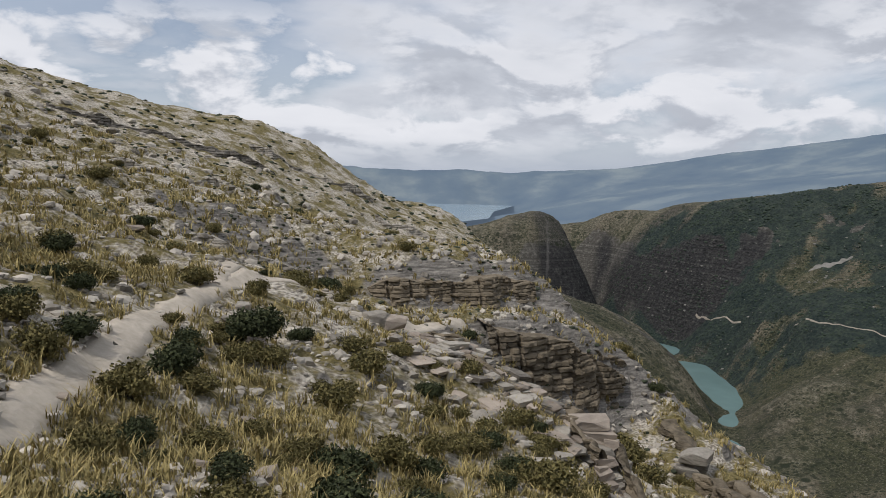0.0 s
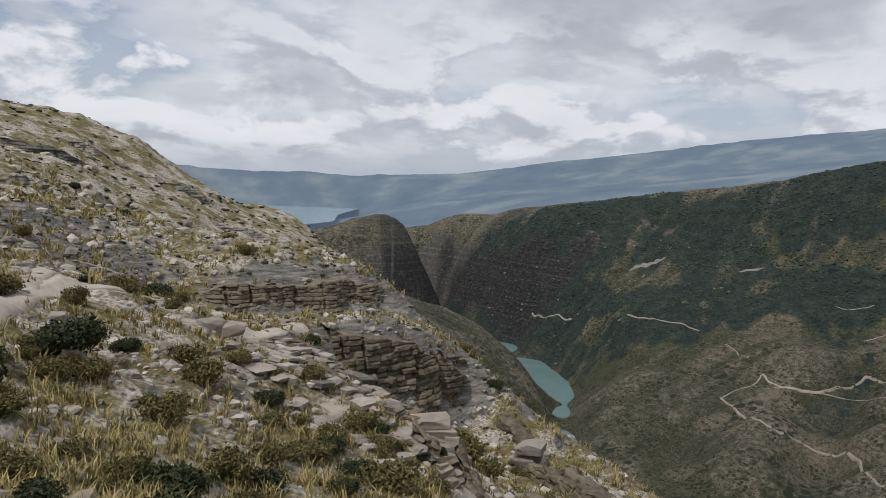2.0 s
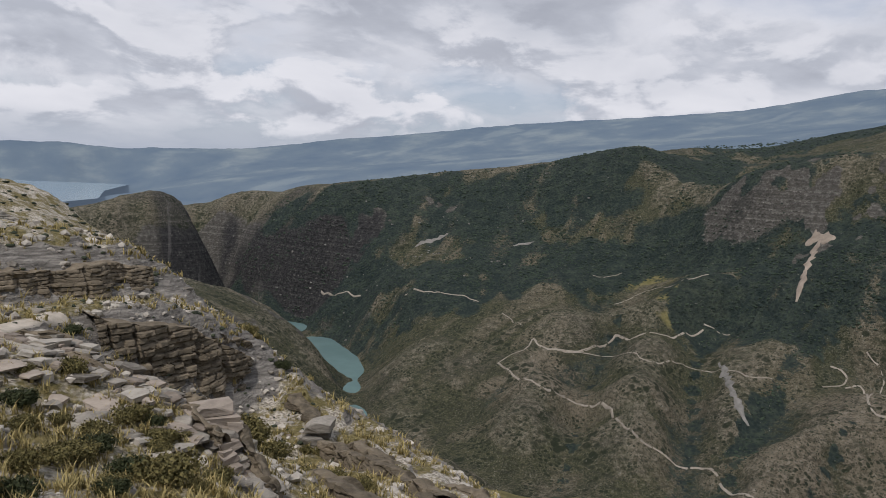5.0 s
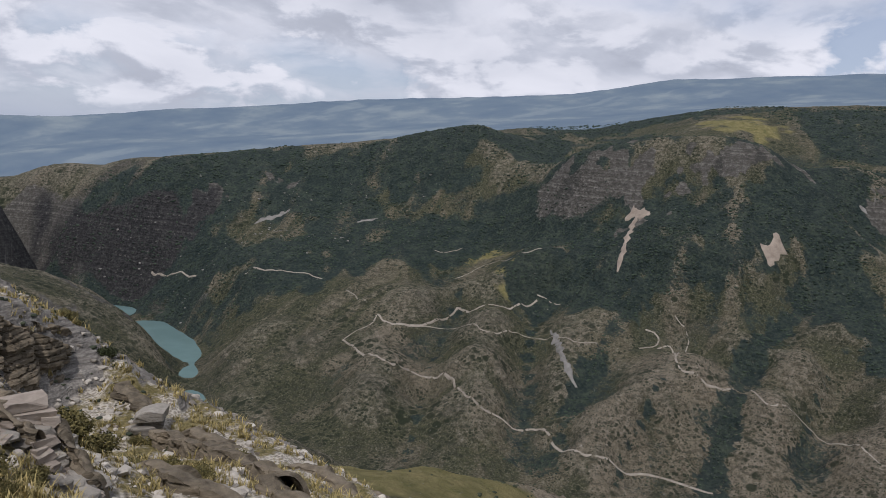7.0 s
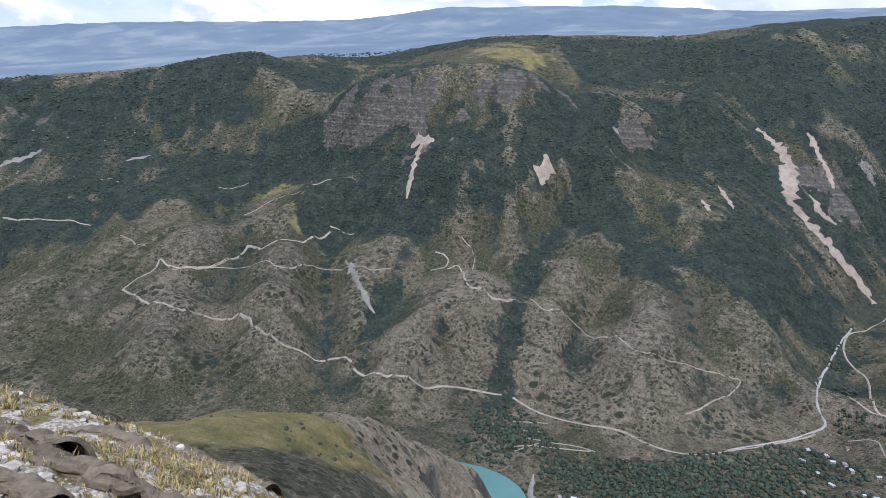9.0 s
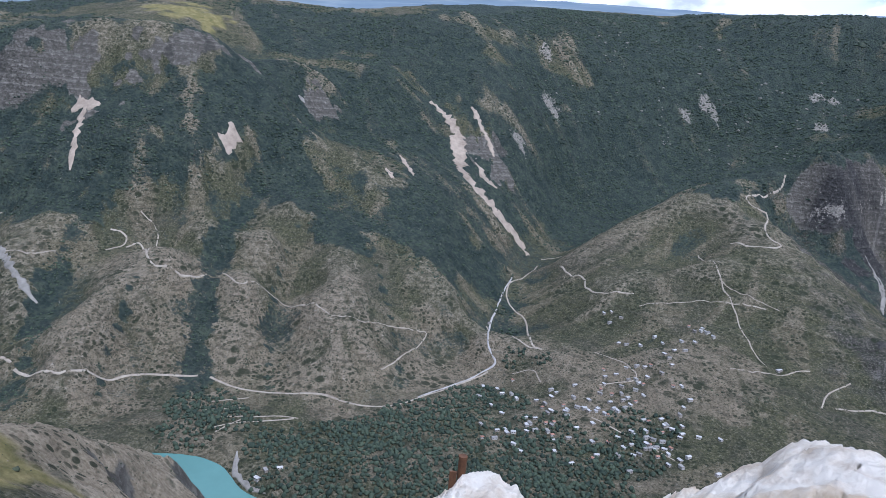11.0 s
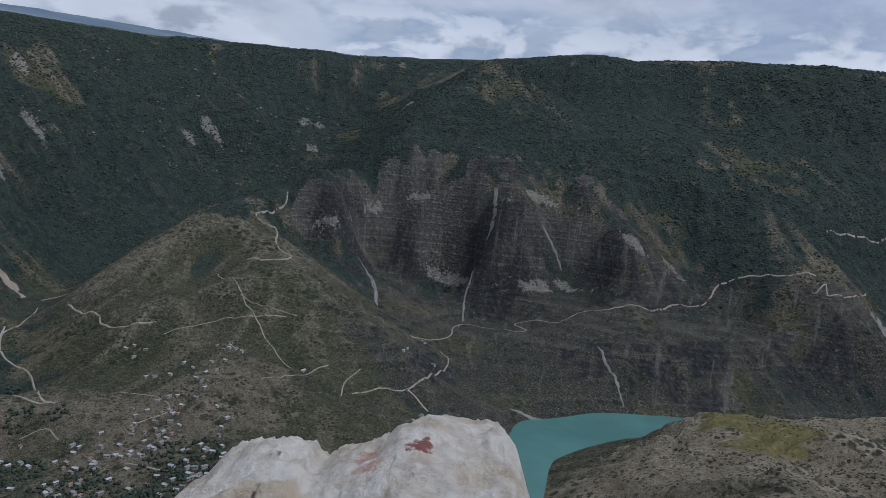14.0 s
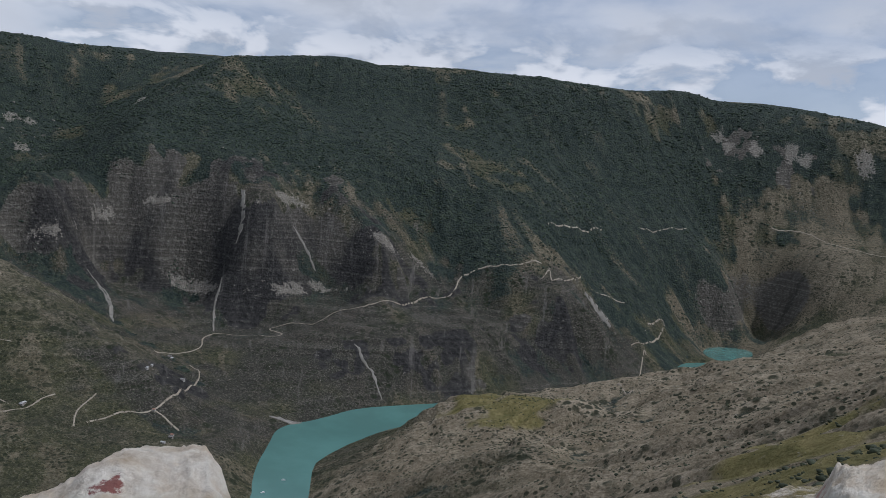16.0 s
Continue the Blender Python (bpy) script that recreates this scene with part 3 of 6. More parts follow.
SPOTS["lake_shore"] = [(355, 3381, -150), (244, 2789, -175), (598, 4258, -140), (-563, 3556, -146), (-353, 2878, -148), (-328, 4689, -149), (246, 4694, -149)]
SPOTS["far_plateau"] = [(625, 3545, -113), (1023, 3347, -55), (1395, 2991, 12), (1743, 2684, 73), (1993, 2375, 125), (2158, 2084, 168), (2285, 1785, 172), (2544, 1590, 220), (2719, 1268, 294), (2948, 958, 326), (3141, 611, 348), (894, 4206, -60), (1817, 3897, 68), (2586, 3310, 191), (3231, 2524, 315), (3716, 1733, 424), (4010, 852, 474), (4098, 143, 518)]
SPOTS["lookout"] = [(0, 0.8, -1.6), (0.8, 0, -1.6), (0, -0.8, -1.6), (-0.8, 0, -1.6), (1.9, 1.1, -1.8), (2.2, 0, -1.8), (2.1, -1.2, -1.8), (1.3, -2.3, -1.8), (0, -2.8, -1.8), (-1.9, -2.3, -1.6), (-4, 0, -1.5), (-2, 3.5, -2.4), (0, 4, -2.9), (1.7, 3, -2.7), (0, -6, -2.6), (-4.1, -11.3, -3), (1.6, -5.8, -3.2), (1.7, -11.9, -4.6)]
SPOTS["brink"] = [(3.5, 3.5, -4.2), (3.9, 2.1, -4), (3.5, 0.6, -3.9), (3.3, -0.6, -3.8), (3.1, -1.8, -3.8), (2.7, -3.2, -4.2), (2.3, -5, -4.8), (9.2, 7.7, -11), (11.6, 3.1, -13), (11.8, -2.1, -14), (9.8, -6.9, -13), (7.4, -11.9, -11), (6.9, -39.4, -16), (-2.6, -49.9, -15)]
SPOTS["slope_below"] = [(-4.3, 7.4, -4.1), (-2.3, 8.7, -4.4), (-5.1, 14.1, -5.1), (-2.4, 13.8, -5.9), (0, 9, -5), (0, 14, -6.9), (2.8, 10.6, -6.6), (-1.7, 19.9, -6.6), (-5.4, 23.4, -5.2), (1.2, 22, -7.6), (4.1, 15.5, -8), (4.6, 10, -7.6), (4, 6.9, -6.2)]
SPOTS["crest_back"] = [(-80, 138.6, 13), (-44, 164.2, 2), (-23.7, 168.3, -10), (-3, 170, -16), (13.1, 149.4, -24)]
SPOTS["hill_face"] = [(-25.7, 30.6, 0.2), (-22.5, 39, -0.8), (-18.7, 46.4, -1.7), (-15.5, 58, -2.4), (-12.2, 68.9, -4.4), (-6.5, 74.7, -6.6), (0, 75, -7.6), (5, 71.8, -8.8), (-40.2, 57.3, 6.1), (-31.7, 71.3, 3.5), (-22.8, 85, 1.8), (-13.2, 94.1, -3.3), (-13.5, 29, -3.1), (-12.6, 18, -2.3), (-11.1, 11.5, -1.4)]
WOODS = [(661, 2467, 170), (758, 2264, 150), (907, 2245, 150), (1471, 993, 80), (1512, 909, 75), (1544, 821, 80), (1566, 731, 80), (1611, 651, 80), (1702, 586, 80), (1744, 517, 80), (1495, 666, 70), (1444, 768, 70), (2427, -1401, 750), (1943, -2315, 750), (1130, -2796, 650), (497, -3535, 500), (2813, -702, 620), (3281, -1326, 700), (2218, -312, 330), (3308, -583, 600), (2002, 140, 300), (1591, 56, 190), (2080, 367, 250), (1876, 683, 250), (1450, 771, 80), (1634, 1187, 250), (1871, 1569, 220), (1541, 1711, 220), (1271, 1885, 200), (1083, 2125, 220)]
WOODS += [(1394, 871, 110), (1629, 436, 110), (1514, 295, 90), (1900, -1484, 400), (1528, -1821, 250), (1148, -1988, 260), (1776, -647, 150), (2298, -1223, 220), (2450, 1415, 500), (2580, 643, 350), (1439, 1389, 130), (1332, 1041, 110), (863, -3220, 260), (481, -3424, 260), (1093, -2453, 200), (1177, 1620, 200), (938, 1625, 160), (835, 1875, 150), (1292, 1435, 160), (750, 2063, 120), (2551, 268, 300), (2572, -271, 250), (3212, 0, 450), (4175, 439, 350), (3584, -504, 400), (3399, -2380, 420), (2643, -2935, 420), (1649, -3102, 420), (986, -3680, 350), (3458, -1397, 300)]
WOODS += [(3501, 492, 380), (3281, 0, 380), (4459, -786, 350)]
CLEARED = [(1507, -1357, 210), (1818, -1136, 170), (1177, -1454, 160), (1712, 835, 60), (1649, 952, 60), (1744, 740, 60), (2298, 1024, 260), (2323, 1341, 120), (1452, -389, 330), (1584, -640, 220), (1789, 381, 60), (309, -3414, 200), (153, -3022, 220), (499, -3111, 150), (58, -2769, 150)]
CRAGS = [(1596, 1202, 58), (1580, 1128, 58), (1613, 1088, 58), (1625, 1035, 58), (1643, 987, 58), (1651, 934, 58), (1655, 880, 58), (1695, 845, 58), (1720, 803, 58), (1762, 766, 58), (1787, 722, 58), (1834, 686, 58), (1541, 926, 45), (1561, 865, 45), (1523, -1372, 260), (1849, -1111, 200), (1190, -1523, 200), (257, 1624, 220), (931, 2093, 60), (1134, 1965, 60), (1951, 469, 50), (2160, 0, 90), (0, 45, 30), (13, 50, 25), (754, -3548, 130), (439, -3573, 110), (1126, -1250, 170), (964, -1428, 150), (1260, -1058, 130), (1184, -828, 90)]
CRAGS += [(814, -1745, 120)]
MEADOWS = [(252, 279, 75), (206, 273, 50), (294, 264, 50), (2313, 1030, 130), (2547, 682, 90), (1329, 1076, 90), (1407, 1266, 70), (20, -279, 60), (596, -1053, 55), (35, -402, 38), (28, -279, 26), (36, -569, 40), (509, -1017, 70)]
BROWN = [(1195, 532, 140), (1129, 410, 120), (1123, 198, 170), (997, 576, 120), (1227, 0, 100), (900, 1072, 90), (824, 1093, 70), (1119, -279, 140), (1130, -411, 120), (613, -909, 130), (492, -925, 200), (339, -933, 280), (332, -1238, 300), (83, -783, 280), (255, -701, 230), (70, -495, 200), (0, -1023, 350), (591, -2779, 260), (833, -2287, 120), (384, 239, 80), (521, 277, 80), (589, 275, 60), (313, 237, 50), (309, -3414, 200), (153, -3022, 220), (499, -3111, 150), (58, -2769, 150)]
# rounds where shade on the walls is put into the rock colour
SHADED_ROCK = [(1271, -1271, 420), (1712, -989, 230), (941, -1630, 330), (1170, -850, 150), (696, -1912, 230), (700, 2250, 260), (600, 2420, 250), (430, 2300, 250), (820, 2000, 180)]
PALE_CRAGS = [(688, 2398, 150), (811, 2007, 230), (962, 1810, 230), (1176, 1744, 200), (740, 2276, 150), (1432, 1707, 120), (2974, -418, 350), (3074, -882, 350), (2975, -1324, 300), (2233, 0, 110), (628, -3561, 160), (305, -3492, 140), (1771, -1383, 120), (1563, -1677, 110), (1958, -1131, 100), (1046, -1967, 110)]
# trees stand in the bottoms of the gullies
for gully, wide in (("gully_cb", 26), ("valley_ac", 24), ("spur_a_gully_east", 12), ("spur_a_gully_mid", 9), ("spur_c_gully", 8), ("spur_b_gully_west", 8), ("spur_b_gully_east", 7), ("ravine_d", 20), ("hill_d_gully", 12)):
    for (x0, y0, z0), (x1, y1, z1) in zip(LINES[gully], LINES[gully][1:]):
        WOODS += [(x0 + (x1 - x0) * k / 3, y0 + (y1 - y0) * k / 3, wide * (0.7 + 0.5 * ((k * 7 + int(x0)) % 5) / 4)) for k in range(3)]
ORCHARDS = [(776, 194, 60), (792, 111, 90), (789, 28, 90), (788, -69, 90), (804, -156, 80), (930, -49, 70), (929, 65, 80), (972, -136, 60), (899, -241, 60), (886, 156, 60), (863, 247, 45), (941, 381, 60), (908, 330, 45), (1098, -19, 45), (869, -153, 90), (980, -281, 60), (1514, -76, 18), (1420, -92, 22), (1221, -98, 26), (1105, -41, 40), (1022, -4, 50), (981, 62, 60), (918, 119, 60), (895, 189, 50), (1069, -77, 40), (849, 248, 40), (1206, -144, 20), (934, 394, 45), (860, 377, 45)]
SCRUBLAND = [(929, 1107, 220), (1168, 979, 230), (1047, 604, 220), (1203, 486, 200), (1169, 248, 200), (1343, 94, 170), (1409, -352, 330), (1253, -506, 250), (1103, -637, 180), (1005, -1436, 250), (814, -1745, 250), (1189, -1071, 180), (519, -898, 220), (361, -1113, 260), (107, -766, 260), (845, 1464, 220), (835, 1875, 200), (318, 318, 120), (41, -291, 70), (9, -250, 60), (396, 267, 90)]
DRY = [(613, -909, 120), (505, -951, 190), (367, -1009, 260), (239, -1127, 280), (78, -742, 280), (193, -596, 210), (57, -404, 170), (-35, -1008, 350), (59, -1694, 300), (383, 221, 75), (517, 263, 75), (601, 274, 60), (364, 245, 45), (9, -250, 60)]
ROADS = []   # (half width, line)
ROADS.append((2.18, [(859, 1194), (848, 1121), (837, 1019), (893, 1000), (916, 958), (911, 906), (880, 852), (872, 795), (907, 770), (950, 724), (940, 684)]))
ROADS.append((2.04, [(933, 674), (909, 596), (946, 558), (994, 523), (1009, 478), (1018, 425)]))
ROADS.append((2.04, [(1019, 405), (1012, 376), (1007, 324), (1003, 275), (1011, 220), (1008, 181), (1010, 144), (1022, 91), (1079, 42), (1167, -11), (1202, -48)]))
ROADS.append((2.04, [(859, 1194), (887, 1192), (927, 1186), (961, 1206), (952, 1175), (959, 1149), (991, 1130), (1029, 1117), (1082, 1117), (1121, 1121), (1134, 1115), (1145, 1072), (1190, 1024), (1237, 1021), (1292, 1013)]))
ROADS.append((1.09, [(946, 1152), (1015, 1120), (1076, 1075), (1065, 961), (1157, 942), (1181, 882), (1166, 811), (1208, 781)]))
ROADS.append((1.02, [(1300, 1020), (1315, 987), (1321, 958)]))
ROADS.append((1.63, [(795, 2120), (816, 2020), (852, 1928)]))
ROADS.append((1.77, [(870, 1669), (888, 1605), (931, 1547), (966, 1503), (980, 1464)]))
ROADS.append((1.63, [(987, 1370), (979, 1316), (975, 1268)]))
ROADS.append((1.36, [(1376, 1079), (1338, 1121), (1364, 1200), (1339, 1237), (1300, 1251), (1264, 1267)]))
ROADS.append((1.09, [(1375, 1359), (1320, 1370), (1297, 1390)]))
ROADS.append((1.77, [(1260, 714), (1298, 697), (1323, 710), (1318, 736)]))
ROADS.append((1.77, [(1289, 689), (1312, 667), (1200, 599), (1193, 561), (1207, 530), (1245, 506)]))
ROADS.append((1.22, [(1369, 699), (1362, 661), (1336, 649), (1211, 608)]))
ROADS.append((1.09, [(1273, 486), (1217, 429), (1272, 387), (1245, 319), (1178, 247), (1196, 186), (1255, 128), (1285, 81), (1259, 83), (1164, 113), (1110, 140)]))
ROADS.append((1.22, [(868, 336), (919, 311), (939, 272), (942, 237)]))
ROADS.append((1.63, [(1851, -183), (1853, -238)]))
ROADS.append((1.9, [(1817, -173), (1696, -129), (1667, -99), (1621, -88), (1576, -90), (1517, -108), (1453, -130), (1273, -127), (1235, -146)]))
ROADS.append((1.63, [(1235, -146), (1274, -105), (1429, -43)]))
ROADS.append((1.77, [(1687, -218), (1624, -232), (1579, -261), (1520, -259), (1456, -287), (1438, -347)]))
ROADS.append((1.02, [(1398, -353), (1405, -404), (1402, -466), (1369, -531), (1346, -586)]))
ROADS.append((1.22, [(1620, -525), (1487, -525), (1436, -525), (1358, -528), (1289, -525), (1221, -526), (1176, -532)]))
ROADS.append((0.95, [(1450, -521), (1386, -560), (1338, -608)]))
ROADS.append((2.04, [(1904, -807), (1862, -783), (1849, -735), (1819, -684), (1795, -701), (1796, -738), (1633, -672), (1565, -685), (1577, -627), (1616, -592)]))
ROADS.append((1.22, [(1155, -463), (1158, -532), (1173, -583), (1179, -609)]))
ROADS.append((1.36, [(1078, -588), (1116, -615), (1158, -670)]))
ROADS.append((1.63, [(1082, -612), (1094, -685), (1085, -737), (1117, -813), (1221, -936), (1281, -955)]))
ROADS.append((1.9, [(1085, -737), (1056, -744), (1027, -751)]))
ROADS.append((1.09, [(1242, -245), (1195, -286), (1127, -298), (1106, -234)]))
ROADS.append((1.22, [(1008, -209), (975, -239), (944, -269), (899, -310)]))
ROADS.append((1.09, [(1126, -138), (1174, -126), (1181, -92)]))
ROADS.append((1.9, [(1345, -906), (1342, -1019), (1411, -1087), (1448, -1153), (1407, -1199), (1293, -1198), (1288, -1233), (1362, -1259), (1335, -1296), (1245, -1313), (1246, -1379), (1194, -1434), (1156, -1535), (1140, -1647), (1095, -1723), (1110, -1797), (1049, -1852), (984, -1902), (934, -1982)]))
ROADS.append((1.77, [(892, -1908), (901, -1976), (861, -1917), (861, -2035), (872, -2164)]))
ROADS.append((1.77, [(832, -2169), (789, -2227), (750, -2270)]))
ROADS.append((1.9, [(669, -2290), (651, -2392), (637, -2358), (636, -2231), (664, -2119)]))
ROADS.append((1.77, [(620, -2140), (610, -2070), (377, -1255), (398, -1216)]))
ROADS.append((2.18, [(1038, -2225), (992, -2374), (953, -2529)]))
ROADS.append((1.63, [(874, -2732), (815, -2832), (751, -2958)]))
ROADS.append((2.04, [(475, -3283), (356, -3305), (239, -3224), (136, -3196), (43, -3195)]))
ROADS.append((1.5, [(956, 384), (972, 360), (986, 329)]))
ROADS.append((1.5, [(929, 376), (943, 349), (954, 321)]))
ROADS.append((1.5, [(902, 360), (916, 339), (926, 314)]))
ROADS.append((1.5, [(880, 343), (904, 314), (939, 243)]))
PALE = [(2959, -810, 28), (3020, -899, 28), (2995, -935, 21), (3112, -1384, 31), (3092, -1447, 24), (2918, -1342, 31), (2618, -228, 35), (2871, -199, 38), (2829, -1784, 31), (2335, -107, 28), (821, -3622, 35), (751, -3573, 35), (620, -3562, 31), (478, -3604, 42), (414, -3592, 31), (182, -3646, 42)]
STREAM = [(1685, -100), (1597, -77), (1511, -63), (1435, -50), (1273, -43), (1237, -51), (1217, -60), (1197, -32), (1161, -2), (1101, 35), (1048, 68)]
SCREES = []   # (half width, line)
SCREES.append((20, [(2292, 197), (2254, 145), (2202, 100), (2082, 77), (1968, 42), (1931, -11), (1912, -62), (1901, -113), (1853, -146)]))
SCREES.append((9, [(2337, 62), (2261, 16), (2169, -28)]))
SCREES.append((11, [(2112, 27), (2059, -12), (2058, -47)]))
SCREES.append((15, [(1625, 606), (1592, 599), (1560, 592)]))
SCREES.append((7, [(1759, 250), (1717, 225)]))
SCREES.append((7, [(1884, 232), (1779, 179)]))
SCREES.append((7, [(1568, 933), (1516, 912), (1465, 896), (1391, 864)]))
SCREES.append((13, [(1540, 950), (1557, 929), (1559, 892)]))
SCREES.append((6, [(1200, 897), (1171, 859), (1126, 809), (1086, 757), (1075, 730)]))
SCREES.append((9, [(1908, 527), (1904, 508)]))
SCREES.append((9.6, [(1675, -1396), (1619, -1363), (1596, -1335), (1590, -1318)]))
SCREES.append((5.4, [(1519, -1468), (1472, -1487), (1428, -1486)]))
SCREES.append((22, [(830, -2106), (786, -2107), (729, -2098)]))
SCREES.append((5.4, [(1732, -979), (1640, -968), (1507, -906)]))
SCREES.append((5.4, [(1589, -1274), (1563, -1245), (1543, -1219), (1469, -1161)]))
SCREES.append((5.4, [(1086, -1283), (1037, -1262), (1003, -1258), (972, -1241), (940, -1222)]))
SCREES.append((5.4, [(1744, -971), (1669, -983), (1560, -936)]))
SCREES.append((12, [(1019, 1902), (1070, 1887), (1117, 1865)]))
SCREES.append((7.8, [(1224, 1661), (1263, 1653), (1283, 1636)]))
SCREES.append((9.6, [(1023, -960), (986, -984), (962, -1011)]))
SCREES.append((6, [(829, 290), (794, 280), (761, 253), (747, 224)]))
HOUSES_LOW = [(1101, -72), (957, -77), (934, -58), (1008, -122), (960, -145), (949, -168), (903, -202), (985, -108), (1030, -171), (1070, -188), (1027, -207), (1091, -235), (1098, -269), (1115, -301), (1256, -331), (1190, -358), (1209, -399), (1167, -289), (1093, -352), (1366, -312), (1297, -453), (1261, -463), (924, -301), (948, -290), (956, -331), (933, -282), (907, -262), (912, -304), (903, -329), (939, -201), (1040, -191), (1089, -161), (1043, -135), (1119, -284), (1054, -244), (1023, -251), (1004, -314), (989, -319), (985, -341), (1053, -284)]
HOUSES_HIGH = [(1446, -48), (955, -389), (957, -358), (1174, -555), (952, -281), (1030, -221), (1156, -92), (997, -713), (946, -663), (1193, -791), (1303, -923), (1167, -855), (1171, -551), (1082, -736), (783, 236), (791, 220), (768, 242), (1127, -65), (1097, -88), (1046, -54), (1010, -725), (1316, -927), (1205, -809)]

# ---- the lie of the land ----
WATER = -500.0
NEAR = 12.0
ROUND = 0.04 ** 2


def beads(line):
    """Points along a line of the plan, closer together near the lookout."""
    out = [line[0]]
    for a, b in zip(line, line[1:]):
        a, b = np.array(a, float), np.array(b, float)
        n = max(1, int(np.hypot(*(b - a)[:2]) / (0.06 * (np.hypot(*a[:2]) + NEAR))))
        out += [tuple(a + (b - a) * (k + 1) / n) for k in range(n)]
    return out


FORMS = [p for line in LINES.values() for p in beads(line)] + [p for line in SPOTS.values() for p in line]
FORMS = np.array(FORMS, float)


BACK = radians(74)   # the plan is unrolled round this heading


def warp(x, y):
    """Log-polar plan coordinates, in which near and far landforms have like sizes."""
    r = np.hypot(x, y)
    return np.log(r + 2.0), (np.arctan2(x, y) - BACK + np.pi) % (2 * np.pi) - np.pi, r


def solve_forms():
    u, v, r = warp(FORMS[:, 0], FORMS[:, 1])
    val = FORMS[:, 2] / (r + 2.0)
    for turn, side in ((2 * np.pi, v < -2.2), (-2 * np.pi, v > 2.2)):   # carry the plan on past its seam
        u, v, val = np.append(u, u[:len(side)][side]), np.append(v, v[:len(side)][side] + turn), np.append(val, val[:len(side)][side])
    k = np.sqrt((u[:, None] - u) ** 2 + (v[:, None] - v) ** 2 + ROUND)
    n = len(u)
    a = np.zeros((n + 1, n + 1))
    a[:n, :n] = -k + np.eye(n) * 0.002
    a[:n, n] = a[n, :n] = 1
    return u, v, np.linalg.solve(a, np.append(val, 0))


FU, FV, FW = solve_forms()


def smooth(x, lo, hi):
    t = np.clip((x - lo) / (hi - lo), 0, 1)
    return t * t * (3 - 2 * t)


def lattice(ix, iy, seed):
    h = (ix.astype(np.int64) * 374761393 + iy.astype(np.int64) * 668265263 + seed * 982451653) & 0xFFFFFFFF
    h = ((h ^ (h >> 13)) * 1274126177) & 0xFFFFFFFF
    return ((h ^ (h >> 16)) & 0xFFFF) / 32767.5 - 1


def wobble(x, y, size, seed=0):
    """Value noise from -1 to 1 with humps of about that size."""
    x, y = x / size, y / size
    ix, iy = np.floor(x), np.floor(y)
    fx, fy = x - ix, y - iy
    fx, fy = fx * fx * (3 - 2 * fx), fy * fy * (3 - 2 * fy)
    a, b = lattice(ix, iy, seed), lattice(ix + 1, iy, seed)
    c, d = lattice(ix, iy + 1, seed), lattice(ix + 1, iy + 1, seed)
    return (a * (1 - fx) + b * fx) * (1 - fy) + (c * (1 - fx) + d * fx) * fy


def plain_height(x, y):
    """The large forms alone."""
    u, v, r = warp(x, y)
    out = np.empty(len(u))
    for i in range(0, len(u), 8000):
        c = slice(i, i + 8000)
        k = np.sqrt((u[c, None] - FU.astype(np.float32)) ** 2 + (v[c, None] - FV.astype(np.float32)) ** 2 + np.float32(ROUND))
        out[c] = (FW[-1] - k @ FW[:-1]) * (r[c] + 2.0)
    return out


TURN = np.radians(np.concatenate([np.arange(-46, 194, 0.25), np.arange(194, 314, 1.5)]))
REACH = np.concatenate([[0.01], np.geomspace(0.5, 600, 430), np.geomspace(600, 4950, 431)[1:]])


def coarse_heights():
    """The large forms on a coarser net, filled in between."""
    ti, ri = np.unique(np.append(np.arange(0, len(TURN), 3), len(TURN) - 1)), np.unique(np.append(np.arange(0, len(REACH), 3), len(REACH) - 1))
    r, a = np.meshgrid(REACH[ri], TURN[ti], indexing="ij")
    z = plain_height((r * np.sin(a)).ravel().astype(np.float32), (r * np.cos(a)).ravel().astype(np.float32)).reshape(r.shape)
    z = np.stack([np.interp(TURN, TURN[ti], row) for row in z])
    return np.stack([np.interp(np.log(REACH), np.log(REACH[ri]), col) for col in z.T]).T


SIZES = (260, 120, 60, 30, 15, 7, 3.2, 1.5, 0.7, 0.33)


